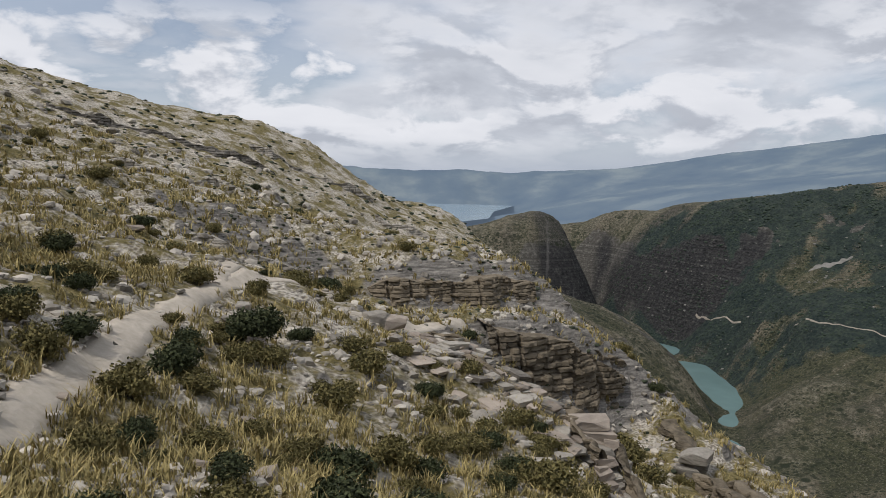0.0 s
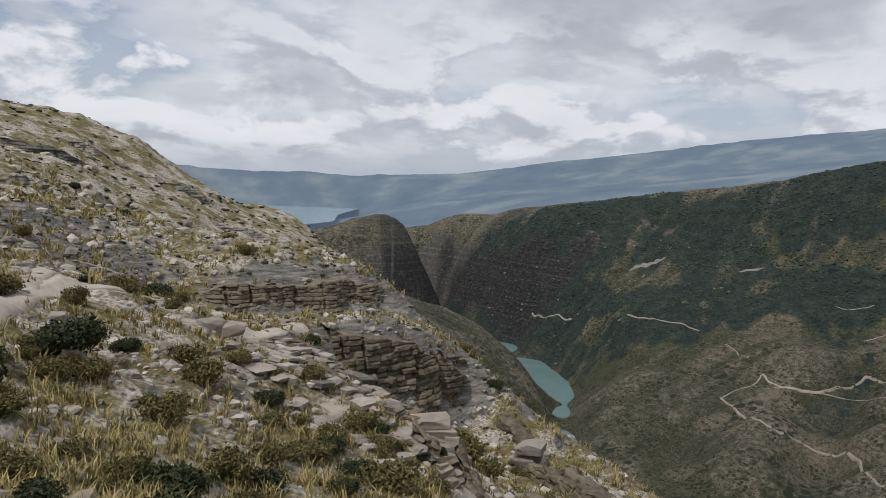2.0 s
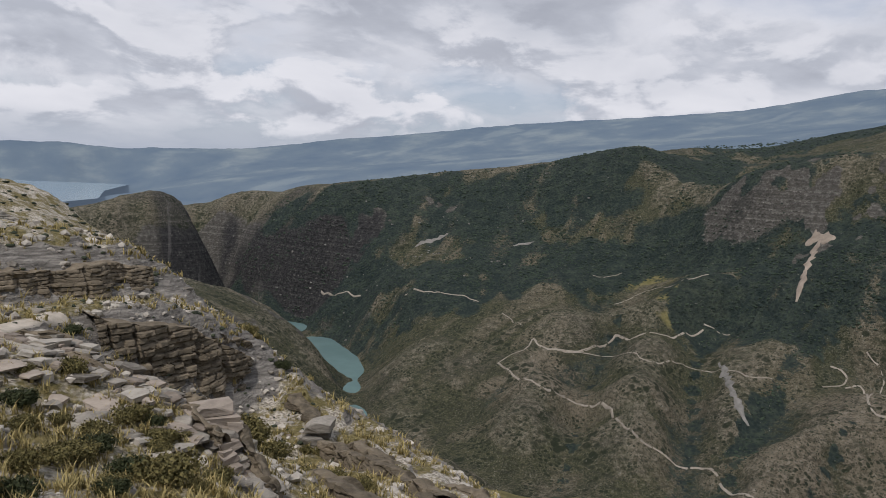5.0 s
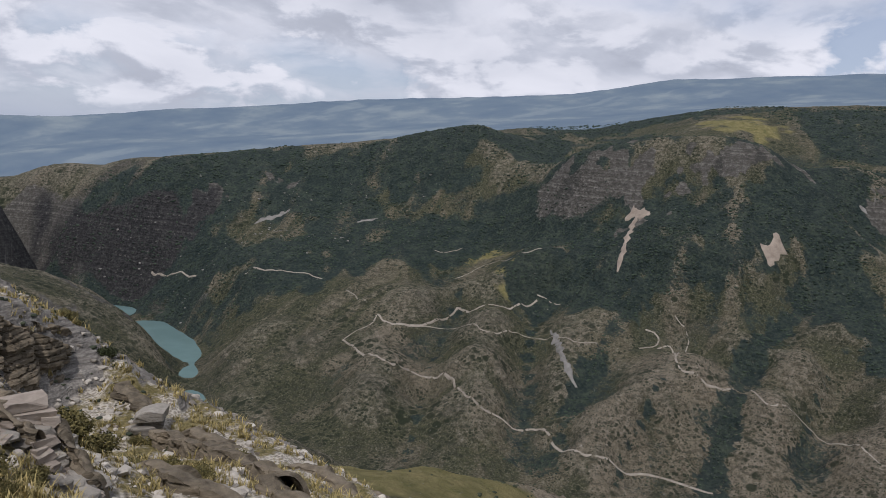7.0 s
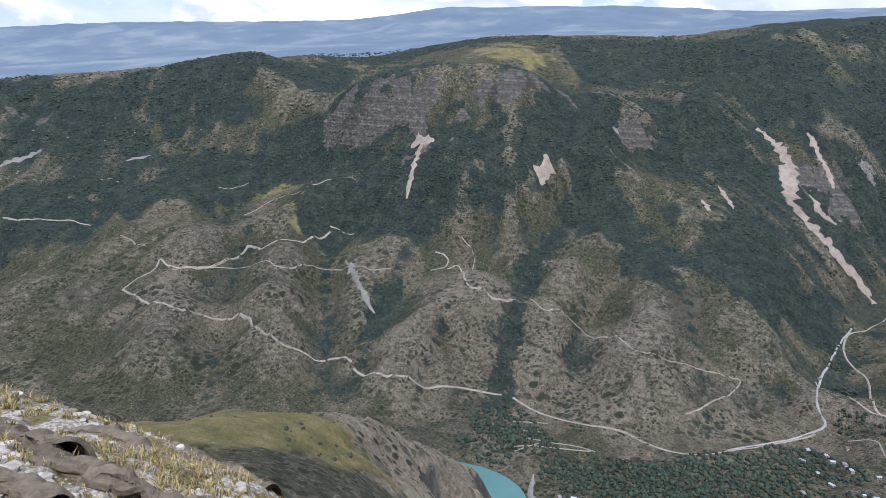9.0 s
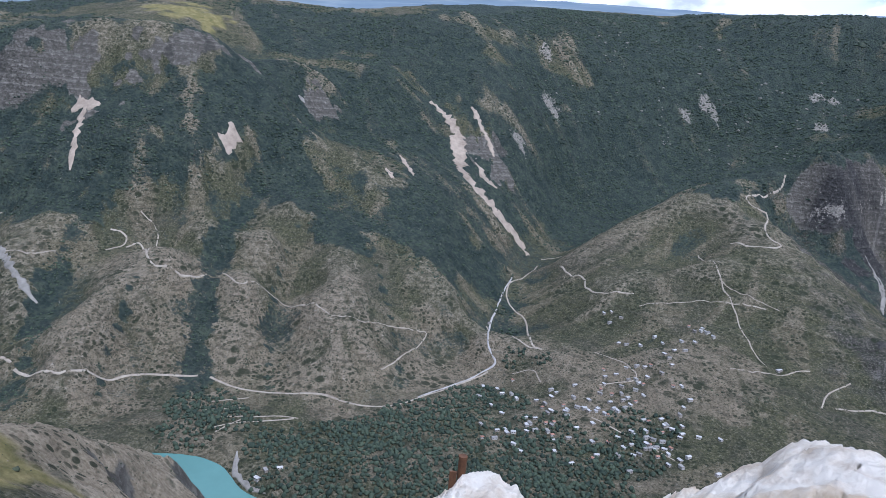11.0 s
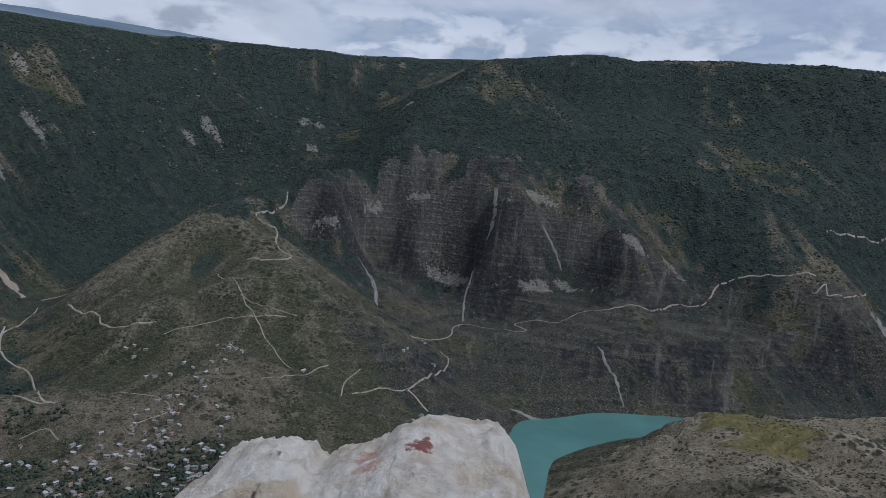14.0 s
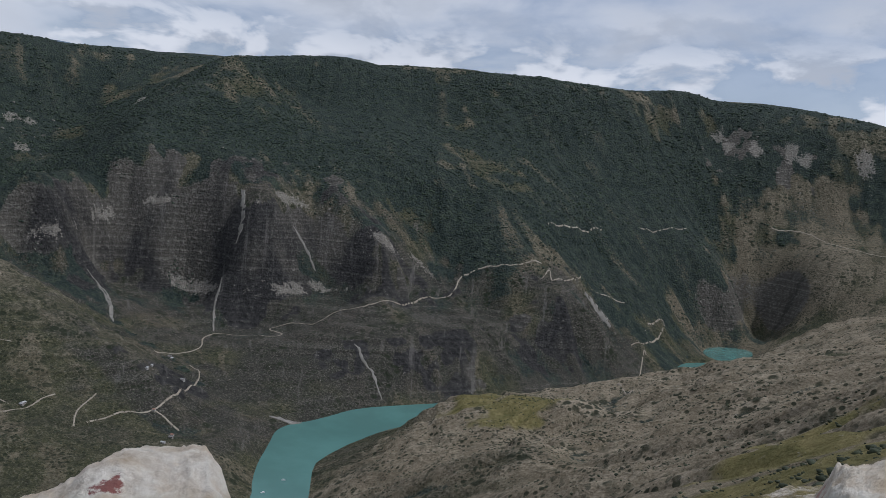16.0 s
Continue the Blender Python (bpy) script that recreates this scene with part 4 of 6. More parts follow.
def height(x, y, z, lean):
    """Relief of every size on top of the large forms z, stronger where they are steep."""
    r = np.hypot(x, y)
    calm = 0.15 + 0.85 * smooth(z, WATER + 4, WATER + 60)
    calm = calm * (0.25 + 0.75 * smooth(r, 1.5, 6))
    rough = np.zeros_like(z)
    keen = 0.55 + 0.95 * np.minimum(lean, 1.3)
    wx = x + 25 * wobble(x, y, 90, 7) * smooth(r, 200, 900)
    wy = y + 25 * wobble(x, y, 90, 8) * smooth(r, 200, 900)
    for k, size in enumerate(SIZES):
        part_ = smooth(r, size * 4, size * 9) * (1 - smooth(r, size * 65, size * 140))
        w = wobble(wx, wy, size, 20 + k)
        if size > 20:
            w = 0.45 - 1.5 * np.abs(w)       # creases, as running water leaves them
        rough = rough + (0.07 if 20 < size < 100 else 0.04 if 20 < size else 0.15 if size < 2 else 0.10) * size ** 0.93 * part_ * w
    z = z + rough * calm * np.where(r > 250, keen, 1)
    # beds of rock stand out as steps on the near hill
    steps = smooth(r, 20, 34) * (1 - smooth(r, 110, 190))
    bed = 0.9
    q = z / bed + 0.35 * wobble(x, y, 9, 77)
    f = q - np.floor(q)
    z = z + steps * bed * 0.6 * (smooth(f, 0.25, 0.75) - f)
    # the same on the great cliffs
    far = smooth(r, 900, 1200) * smooth(z, WATER + 30, WATER + 80) * (1 - smooth(r, 2500, 2900))
    bed = 21.0
    q = z / bed + 0.5 * wobble(x, y, 300, 78)
    f = q - np.floor(q)
    far = far * (0.05 + 0.3 * smooth(np.degrees(np.arctan2(x, y)), 108, 116))
    return z + far * bed * (smooth(f, 0.3, 0.7) - f)


def rills(z):
    """Noise drawn out down the slopes, as gullies run: about 0 along a gully, 1 and more on the ribs between; wide, middle and narrow ones."""
    first = int(np.searchsorted(REACH, 220))
    gr = np.gradient(z, axis=0) / np.gradient(R_GRID, axis=0)
    ga = np.gradient(z, axis=1) / (R_GRID * np.gradient(A_GRID, axis=1))
    for k in range(3):
        gr, ga = [(np.roll(g, 2, 0) + np.roll(g, -2, 0) + np.roll(g, 2, 1) + np.roll(g, -2, 1) + g) / 5 for g in (gr, ga)]
    vx, vy = gr * np.sin(A_GRID) + ga * np.cos(A_GRID), gr * np.cos(A_GRID) - ga * np.sin(A_GRID)
    m = np.hypot(vx, vy) + 0.02
    vx, vy = vx / m, vy / m
    out = [np.zeros_like(z) for k in range(3)]
    logs = np.log(REACH)
    for way in (-1, 1):
        x, y = X_GRID[first:].copy(), Y_GRID[first:].copy()
        for k in range(11):
            for o, size in zip(out, (105, 46, 20)):
                o[first:] += wobble(x, y, size, 400 + size)
            i = np.interp(np.log(np.hypot(x, y)), logs, np.arange(len(REACH))).astype(int)
            j = np.clip(((np.degrees(np.arctan2(x, y)) + 46) % 360) * 4, 0, 959).astype(int)
            x, y = x + way * 15 * vx[i, j], y + way * 15 * vy[i, j]
    fade = smooth(R_GRID, 240, 420)
    return [np.abs(o) / (o[first:].std() + 1e-9) * fade for o in out]


R_GRID, A_GRID = np.meshgrid(REACH, TURN, indexing="ij")
X_GRID, Y_GRID = R_GRID * np.sin(A_GRID), R_GRID * np.cos(A_GRID)


def leaning(z):
    """How steep a net of heights is."""
    gr = np.gradient(z, axis=0) / np.gradient(R_GRID, axis=0)
    ga = (np.roll(z, -1, 1) - np.roll(z, 1, 1)) / (R_GRID * np.maximum(1e-4, (np.roll(A_GRID, -1, 1) - np.roll(A_GRID, 1, 1)) % (2 * np.pi)))
    return np.hypot(gr, ga)


Z_GRID = coarse_heights()
LEAN = leaning(Z_GRID)
RILLS = rills(Z_GRID)
Z_GRID = height(X_GRID, Y_GRID, Z_GRID, LEAN)
DEGREES = np.degrees(A_GRID)
CARVE = (1 + 0.3 * smooth(LEAN, 0.75, 1.2) + 2.0 * smooth(DEGREES, 138, 150) * (1 - smooth(DEGREES, 195, 215)) * (1 - smooth(R_GRID, 1200, 1500))) * smooth(R_GRID, 260, 520) * smooth(Z_GRID, WATER + 3, WATER + 45) * (1 - smooth(R_GRID, 4000, 4700)) * np.minimum(LEAN, 1.1) * smooth(LEAN, 0.08, 0.35)
Z_GRID = Z_GRID + CARVE * sum(amp * (np.minimum(w, 1.7) - 0.75) for amp, w in zip((5.0, 6.0, 3.2), RILLS))
RILL = np.clip(0.25 * RILLS[0] + 0.45 * RILLS[1] + 0.30 * RILLS[2], 0, 2) * smooth(R_GRID, 260, 520) + 0.75 * (1 - smooth(R_GRID, 260, 520))


def ground_z(x, y):
    """Height of the finished ground under points of the plan."""
    x, y = np.asarray(x, float), np.asarray(y, float)
    i = np.interp(np.log(np.hypot(x, y) + 1e-9), np.log(REACH), np.arange(len(REACH)))
    a = (np.arctan2(x, y) - TURN[0]) % (2 * np.pi) + TURN[0]
    j = np.interp(a, TURN, np.arange(len(TURN)))
    i0, j0 = np.minimum(i.astype(int), len(REACH) - 2), np.minimum(j.astype(int), len(TURN) - 2)
    fi, fj = i - i0, j - j0
    g = Z_GRID
    return (g[i0, j0] * (1 - fj) + g[i0, j0 + 1] * fj) * (1 - fi) + (g[i0 + 1, j0] * (1 - fj) + g[i0 + 1, j0 + 1] * fj) * fi


def height_at(x, y):
    return float(ground_z(x, y))


def blob(x, y, rows, inner=0.75):
    """1 inside the given rounds of (x, y, radius), 0 outside, with ragged edges."""
    out = np.zeros_like(x)
    for cx, cy, rad in rows:
        d = np.hypot(x - cx, y - cy) / rad
        near = d < 2.1
        u, v = x[near], y[near]
        e = d[near] + 0.38 * wobble(u, v, rad * 0.5, 31) + 0.30 * wobble(u, v, rad * 0.2, 32) + 0.30 * wobble(u, v, 70, 33) + 0.15 * wobble(u, v, 28, 34)
        out[near] = np.maximum(out[near], 1 - smooth(e, inner, 1.8 - inner))
    return out


def sheet(name, xs, ys, zs, attributes, mat, mask):
    """A mesh from a grid of points, with float values on its points; rows are closed into rings."""
    nr, na = xs.shape
    me = bpy.data.meshes.new(name)
    i = np.arange(nr * na).reshape(nr, na)
    j = np.roll(i, -1, axis=1)
    quads = np.stack([i[:-1], j[:-1], j[1:], i[1:]], -1).reshape(-1, 4)[mask][:, ::-1]
    used, quads = np.unique(quads, return_inverse=True)
    quads = quads.reshape(-1, 4)
    me.vertices.add(len(used))
    me.vertices.foreach_set("co", np.stack([xs, ys, zs], -1).reshape(-1, 3)[used].astype(np.float32).ravel())
    me.loops.add(quads.size)
    me.loops.foreach_set("vertex_index", quads.astype(np.int32).ravel())
    me.polygons.add(len(quads))
    me.polygons.foreach_set("loop_start", np.arange(0, quads.size, 4, dtype=np.int32))
    me.polygons.foreach_set("use_smooth", np.ones(len(quads), bool))
    me.update()
    for key, val in attributes.items():
        at = me.attributes.new(key, "FLOAT", "POINT")
        at.data.foreach_set("value", val.ravel()[used].astype(np.float32))
    me.materials.append(mat)
    return new(name, me)


def strata(r, a, z):
    """The two pale beds of the great cliff: the uppermost one under the rim, and one above its foot."""
    deg = np.degrees(a)
    rim, foot = [np.array(LINES[k], float) for k in ("cliff_rim", "cliff_foot")]
    top, low = [np.interp(deg, np.degrees(np.arctan2(q[:, 0], q[:, 1])), q[:, 2]) for q in (rim, foot)]
    z = z + 9 * wobble(r * a, r, 60, 91) + 5 * wobble(r * a, r, 22, 92)
    gaps = smooth(wobble(r * a, r * 0, 85, 93) + 0.8 * wobble(r * a, r * 0, 30, 94), -0.55, 0.35)
    upper = gaps * smooth(z, top - 40, top - 22) * (1 - smooth(z, top - 8, top + 6))
    lower = gaps * smooth(z, low + 14, low + 26) * (1 - smooth(z, low + 48, low + 62)) * smooth(deg, 122, 126) * (1 - smooth(deg, 136, 142))
    inside = smooth(r, 1800, 1850) * (1 - smooth(r, 2330, 2400)) * smooth(deg, 114, 117) * (1 - smooth(deg, 143, 148))
    return np.maximum(upper, 0.9 * lower) * inside


def build_ground():
    r, a, xs, ys, zs = R_GRID, A_GRID, X_GRID, Y_GRID, Z_GRID
    # slope, from the large forms and middle relief
    steep = 0.5 * leaning(zs) + 0.5 * LEAN
    for k in range(2):
        steep = (np.roll(steep, 1, 0) + steep + np.roll(steep, -1, 0)) / 3
        steep = (np.roll(steep, 1, 1) + steep + np.roll(steep, -1, 1)) / 3
    woods = blob(xs, ys, WOODS, 0.6) * (1 - blob(xs, ys, CLEARED, 0.6))
    woods = np.clip(woods + 0.42 * (0.72 - RILL) * smooth(woods, 0.0, 0.3), 0, 1)
    # bushes gather in the hollows
    wide = zs
    for k in range(3):
        wide = (np.roll(wide, 5, 1) + np.roll(wide, -5, 1) + np.roll(wide, 5, 0) + np.roll(wide, -5, 0)) / 4
    rib = smooth((zs - wide) / r, 0.0004, 0.004) * smooth(r, 500, 900)
    hollow = smooth((wide - zs) / r, 0.0012, 0.006) * smooth(r, 500, 900) * smooth(zs, WATER + 2, WATER + 12)
    woods = np.maximum(woods, 0.66 * hollow * (0.6 + 0.5 * wobble(xs, ys, 120, 35)))
    rock = np.maximum(np.where(r > 900, smooth(steep, 1.35, 2.0), smooth(steep, 1.1, 1.6)), blob(xs, ys, CRAGS) * smooth(steep, 0.35, 0.6) * smooth(wobble(xs, ys, 70, 36) + 0.7 * wobble(xs, ys, 26, 37) + 0.5 * (RILL - 0.75), -0.35, 0.15)) * smooth(r, 4, 8)
    green = np.maximum(blob(xs, ys, MEADOWS), 0)
    made = []
    values = {"woods": woods, "rock": rock, "meadow": green, "brown": blob(xs, ys, BROWN), "shaded_rock": blob(xs, ys, SHADED_ROCK, 0.6), "rill": RILL, "dry": blob(xs, ys, DRY, 0.6), "rib": rib, "pale": np.maximum(blob(xs, ys, PALE, 0.4), strata(r, a, zs))}
    # the distance past the plateau is a backdrop of its own, haze painted on
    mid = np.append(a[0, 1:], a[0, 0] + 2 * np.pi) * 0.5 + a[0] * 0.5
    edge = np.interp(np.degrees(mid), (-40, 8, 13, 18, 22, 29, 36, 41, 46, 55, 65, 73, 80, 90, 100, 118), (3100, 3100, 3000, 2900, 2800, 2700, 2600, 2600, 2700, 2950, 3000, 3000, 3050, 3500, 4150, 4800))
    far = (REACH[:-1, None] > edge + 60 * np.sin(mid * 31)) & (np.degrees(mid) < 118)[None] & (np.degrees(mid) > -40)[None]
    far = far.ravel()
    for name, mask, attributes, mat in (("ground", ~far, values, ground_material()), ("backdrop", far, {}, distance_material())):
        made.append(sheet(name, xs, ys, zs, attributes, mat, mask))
    return made


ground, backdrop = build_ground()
tagged(backdrop, "hills and fields far beyond the plateau, with blue haze painted on", "backdrop", kind="structure")
tagged(ground, "mountain slopes of pale limestone, dry scrub and dark woods", "ground", kind="structure")


def build_water(name, z, outline, mat, label):
    bm = bmesh.new()
    bm.faces.new([bm.verts.new((x, y, z)) for x, y in outline])
    me = bpy.data.meshes.new(name)
    bm.to_mesh(me)
    me.materials.append(mat)
    return tagged(new(name, me), label, "water", kind="structure")


build_water("water", WATER, [(-100, -3300), (2400, -3300), (2400, 690), (-100, 690)], water_material("river_water", (0.085, 0.185, 0.165), 0.05), "turquoise river winding through the gorge")
# same river, base colour greyed to hold the haze and mirrored sky
build_water("water", WATER, [(-100, 690), (2400, 690), (2400, 2950), (-100, 2950)], water_material("hazed_water", (0.14, 0.215, 0.205), 0.05), "reach of the river in the gorge, painted pale grey-blue for haze and sky")
build_water("water", -150.0, [(-700, 3000), (-150, 2700), (40, 2560), (190, 2900), (260, 3600), (520, 4860), (-700, 4860)], water_material("lake_water", (0.30, 0.38, 0.42), 0.02), "pale grey lake far beyond the gorge")


# ---- helpers for things ----
def mesh_from(bm, name, mat, smooth_faces=False):
    me = bpy.data.meshes.new(name)
    bm.to_mesh(me)
    bm.free()
    if smooth_faces:
        me.polygons.foreach_set("use_smooth", np.ones(len(me.polygons), bool))
    me.materials.append(mat)
    return me


def part(name, bm, mat, parent, label="", smooth_faces=False):
    ob = new(name, mesh_from(bm, name, mat, smooth_faces))
    ob.parent = parent
    if label:
        ob["label"] = label
    return ob


def raw_mesh(name, verts, faces, mat, smooth_faces=False, island=None):
    """A mesh from arrays: verts n x 3, faces m x 3 or m x 4."""
    me = bpy.data.meshes.new(name)
    k = faces.shape[1]
    me.vertices.add(len(verts))
    me.vertices.foreach_set("co", np.asarray(verts, np.float32).ravel())
    me.loops.add(faces.size)
    me.loops.foreach_set("vertex_index", faces.astype(np.int32).ravel())
    me.polygons.add(len(faces))
    me.polygons.foreach_set("loop_start", np.arange(0, faces.size, k, dtype=np.int32))
    me.polygons.foreach_set("use_smooth", np.full(len(faces), smooth_faces))
    me.update()
    me.validate()
    me.materials.append(mat)
    return me


def lump(subdivisions, rough, seed, squash=1.0):
    """A ball with an uneven skin, as arrays."""
    bm = bmesh.new()
    bmesh.ops.create_icosphere(bm, subdivisions=subdivisions, radius=1)
    v = np.array([p.co[:] for p in bm.verts])
    f = np.array([[p.index for p in q.verts] for q in bm.faces])
    bm.free()
    rng = np.random.RandomState(seed)
    d = 1 + rough * (rng.rand(len(v)) - 0.5) * 2
    return v * d[:, None] * (1, 1, squash), f


def scatter(name, lumps, pts, sizes, mat, label, category, seed, flat=1.0):
    """Many lumps joined into one object that nobody could count."""
    rng = np.random.RandomState(seed)
    vs, fs, base = [], [], 0
    which = rng.randint(len(lumps), size=len(pts))
    for k, (v, f) in enumerate(lumps):
        sel = np.where(which == k)[0]
        if not len(sel):
            continue
        a = rng.rand(len(sel)) * 6.283
        s = sizes[sel]
        ca, sa = np.cos(a)[:, None], np.sin(a)[:, None]
        x = v[None, :, 0] * ca - v[None, :, 1] * sa
        y = v[None, :, 0] * sa + v[None, :, 1] * ca
        st = 0.75 + 0.5 * rng.rand(len(sel))[:, None]
        p = np.stack([x * s[:, None], y * s[:, None], np.broadcast_to(v[None, :, 2], x.shape) * s[:, None] * st * flat], -1) + pts[sel][:, None, :]
        vs.append(p.reshape(-1, 3))
        fs.append((f[None] + (np.arange(len(sel)) * len(v))[:, None, None] + base).reshape(-1, f.shape[1]))
        base += len(sel) * len(v)
    ob = new(name, raw_mesh(name, np.concatenate(vs), np.concatenate(fs), mat, True))
    return tagged(ob, label, category, kind="stuff")


def spread(count, zones, seed, keep=None):
    """Random places inside rounds of (x, y, radius), by area."""
    rng = np.random.RandomState(seed)
    area = np.array([z[2] ** 2 for z in zones], float)
    pick = rng.choice(len(zones), size=count, p=area / area.sum())
    z = np.array(zones, float)[pick]
    a, r = rng.rand(count) * 6.283, np.sqrt(rng.rand(count))
    x, y = z[:, 0] + np.cos(a) * r * z[:, 2], z[:, 1] + np.sin(a) * r * z[:, 2]
    ok = ground_z(x, y) > WATER + 2
    if keep is not None:
        ok &= keep(x, y)
    return x[ok], y[ok]


def smooth_line(line, step):
    """A rounded line through plan points, with points about step apart."""
    p = np.array(line, float)
    if len(p) == 2:
        n = max(2, int(np.hypot(*(p[1] - p[0])) / step))
        return p[0] + (p[1] - p[0]) * np.linspace(0, 1, n)[:, None]
    q = np.vstack([2 * p[0] - p[1], p, 2 * p[-1] - p[-2]])
    out = []
    for i in range(1, len(q) - 2):
        n = max(2, int(np.hypot(*(q[i + 1] - q[i])) / step))
        t = np.linspace(0, 1, n, endpoint=False)[:, None]
        out.append(0.5 * (2 * q[i] + (q[i + 1] - q[i - 1]) * t + (2 * q[i - 1] - 5 * q[i] + 4 * q[i + 1] - q[i + 2]) * t ** 2 + (3 * q[i] - q[i - 1] - 3 * q[i + 1] + q[i + 2]) * t ** 3))
    return np.vstack([*out, p[-1:]])


def ribbon(name, line, half, lift, mat, label, category, ragged=0.0, step=7.0, across=2, taper=False):
    """A strip of ground surface laid along a line of the plan, with a shallow edge."""
    c = smooth_line(line, step)
    rng = np.random.RandomState(len(line) * 17 + int(abs(c[0, 0])))
    d = np.gradient(c, axis=0)
    d /= np.hypot(d[:, 0], d[:, 1])[:, None] + 1e-9
    side = np.stack([-d[:, 1], d[:, 0]], 1)
    w = np.full((len(c), 2), float(half))
    if ragged:
        k = np.arange(len(c)) * 0.7
        w *= 1 + ragged * np.stack([wobble(k, k * 0 + 3, 1.3, 5), wobble(k, k * 0 + 9, 1.1, 6)], 1) + ragged * 0.5 * (rng.rand(len(c), 2) - 0.5)
    if taper:
        e = np.linspace(0, 1, len(c))
        w *= (0.25 + 0.75 * np.minimum(1, np.minimum(e, 1 - e) * 5))[:, None]
    t = np.linspace(-1, 1, across + 1)
    rows = []
    for u in t:
        o = np.where(u < 0, -u * -w[:, 0], u * w[:, 1])
        q = c + side * o[:, None]
        z = ground_z(q[:, 0], q[:, 1]) + lift * (1 - 0.6 * (abs(u) == 1))
        rows.append(np.column_stack([q, z]))
    # a skirt that closes the edges to the ground
    for k, at in ((0, 0), (-1, len(rows))):
        e = rows[k if k == 0 else -1].copy()
        e[:, 2] -= lift * 1.5
        rows.insert(at if k == 0 else len(rows), e)
    v = np.stack(rows, 1)
    n, m = v.shape[:2]
    i = np.arange(n * m).reshape(n, m)
    f = np.stack([i[:-1, :-1], i[:-1, 1:], i[1:, 1:], i[1:, :-1]], -1).reshape(-1, 4)
    ob = new(name, raw_mesh(name, v.reshape(-1, 3), f, mat, True))
    return tagged(ob, label, category, kind="structure")


def grainy(name, dark, light, scale, depth=0.2, rough=0.9, spec=0.2, per="", stretch=(1, 1, 1), laid=False):
    """A plain rough surface with grain and larger stains."""
    mat, n = material(name)
    where = n.add("ShaderNodeNewGeometry").outputs["Position"] if laid else n.add("ShaderNodeTexCoord").outputs["Object"]
    pos = n.stretch(where, *stretch)
    a = n.noise(pos, scale, 9, 0.70 if laid else 0.65)
    b = n.noise(pos, scale * 0.13, 4, 0.55)
    f = n.math("ADD", n.math("MULTIPLY", a, 0.55), n.math("MULTIPLY", b, 0.45))
    if per == "island":
        r = n.add("ShaderNodeNewGeometry").outputs["Random Per Island"]
        f = n.math("ADD", n.math("MULTIPLY", f, 0.7), n.math("MULTIPLY", r, 0.3))
    elif per == "object":
        r = n.add("ShaderNodeObjectInfo").outputs["Random"]
        f = n.math("ADD", n.math("MULTIPLY", f, 0.75), n.math("MULTIPLY", r, 0.25))
    col = n.ramp(f, (0.30, dark), (0.50, tuple((p + q) / 2 for p, q in zip(dark, light))), (0.70, light))
    finish(n, col, rough, a, depth, 0.8, spec)
    return mat


# ---- across the gorge: roads, scree, village, woods ----
ROAD_DUST = grainy("road_dust", (0.19, 0.16, 0.12), (0.45, 0.40, 0.32), 0.10, 0.2)
SCREE = grainy("scree", (0.17, 0.135, 0.10), (0.46, 0.385, 0.30), 0.06, 2.5)
SCREE_PALE = grainy("pale_scree", (0.12, 0.113, 0.098), (0.33, 0.31, 0.27), 0.08, 2.0)
for half, line in ROADS:
    ribbon("road", line, half, 0.5, ROAD_DUST, "pale unpaved mountain road cut into the slope", "road", 0.25)
ribbon("stream_bed", STREAM, 1.8, 0.9, grainy("gravel", (0.22, 0.21, 0.19), (0.46, 0.44, 0.41), 0.15, 0.4), "pale gravel bed of a side stream", "stream bed", 0.5)
for k, (half, line) in enumerate(SCREES):
    ribbon("scree", line, half if k < 10 else half * 0.6, 1.2, SCREE if k < 8 else SCREE_PALE, "bare pale scree chute below the crags", "scree", 0.95, 6.0, 6, True)

WALLS = [grainy("house_wall_%s" % k, a, b, 0.8, 0.02, per="object") for k, a, b in (("white", (0.34, 0.32, 0.29), (0.58, 0.55, 0.50)), ("stone", (0.22, 0.20, 0.17), (0.40, 0.36, 0.31)))]
ROOFS = [grainy("roof_%s" % k, a, b, 1.2, 0.02, 0.5, 0.4, "object") for k, a, b in (("zinc", (0.30, 0.30, 0.29), (0.52, 0.51, 0.49)), ("grey", (0.16, 0.155, 0.145), (0.30, 0.29, 0.27)), ("rust", (0.24, 0.12, 0.08), (0.36, 0.20, 0.14)))]
PANE = grainy("window_pane", (0.02, 0.025, 0.03), (0.05, 0.06, 0.07), 1.0, 0.0, 0.15, 0.5)


def box(bm, x0, x1, y0, y1, z0, z1):
    v = [bm.verts.new((x, y, z)) for z in (z0, z1) for y in (y0, y1) for x in (x0, x1)]
    for q in ((0, 2, 3, 1), (4, 5, 7, 6), (0, 1, 5, 4), (2, 6, 7, 3), (0, 4, 6, 2), (1, 3, 7, 5)):
        bm.faces.new([v[i] for i in q])


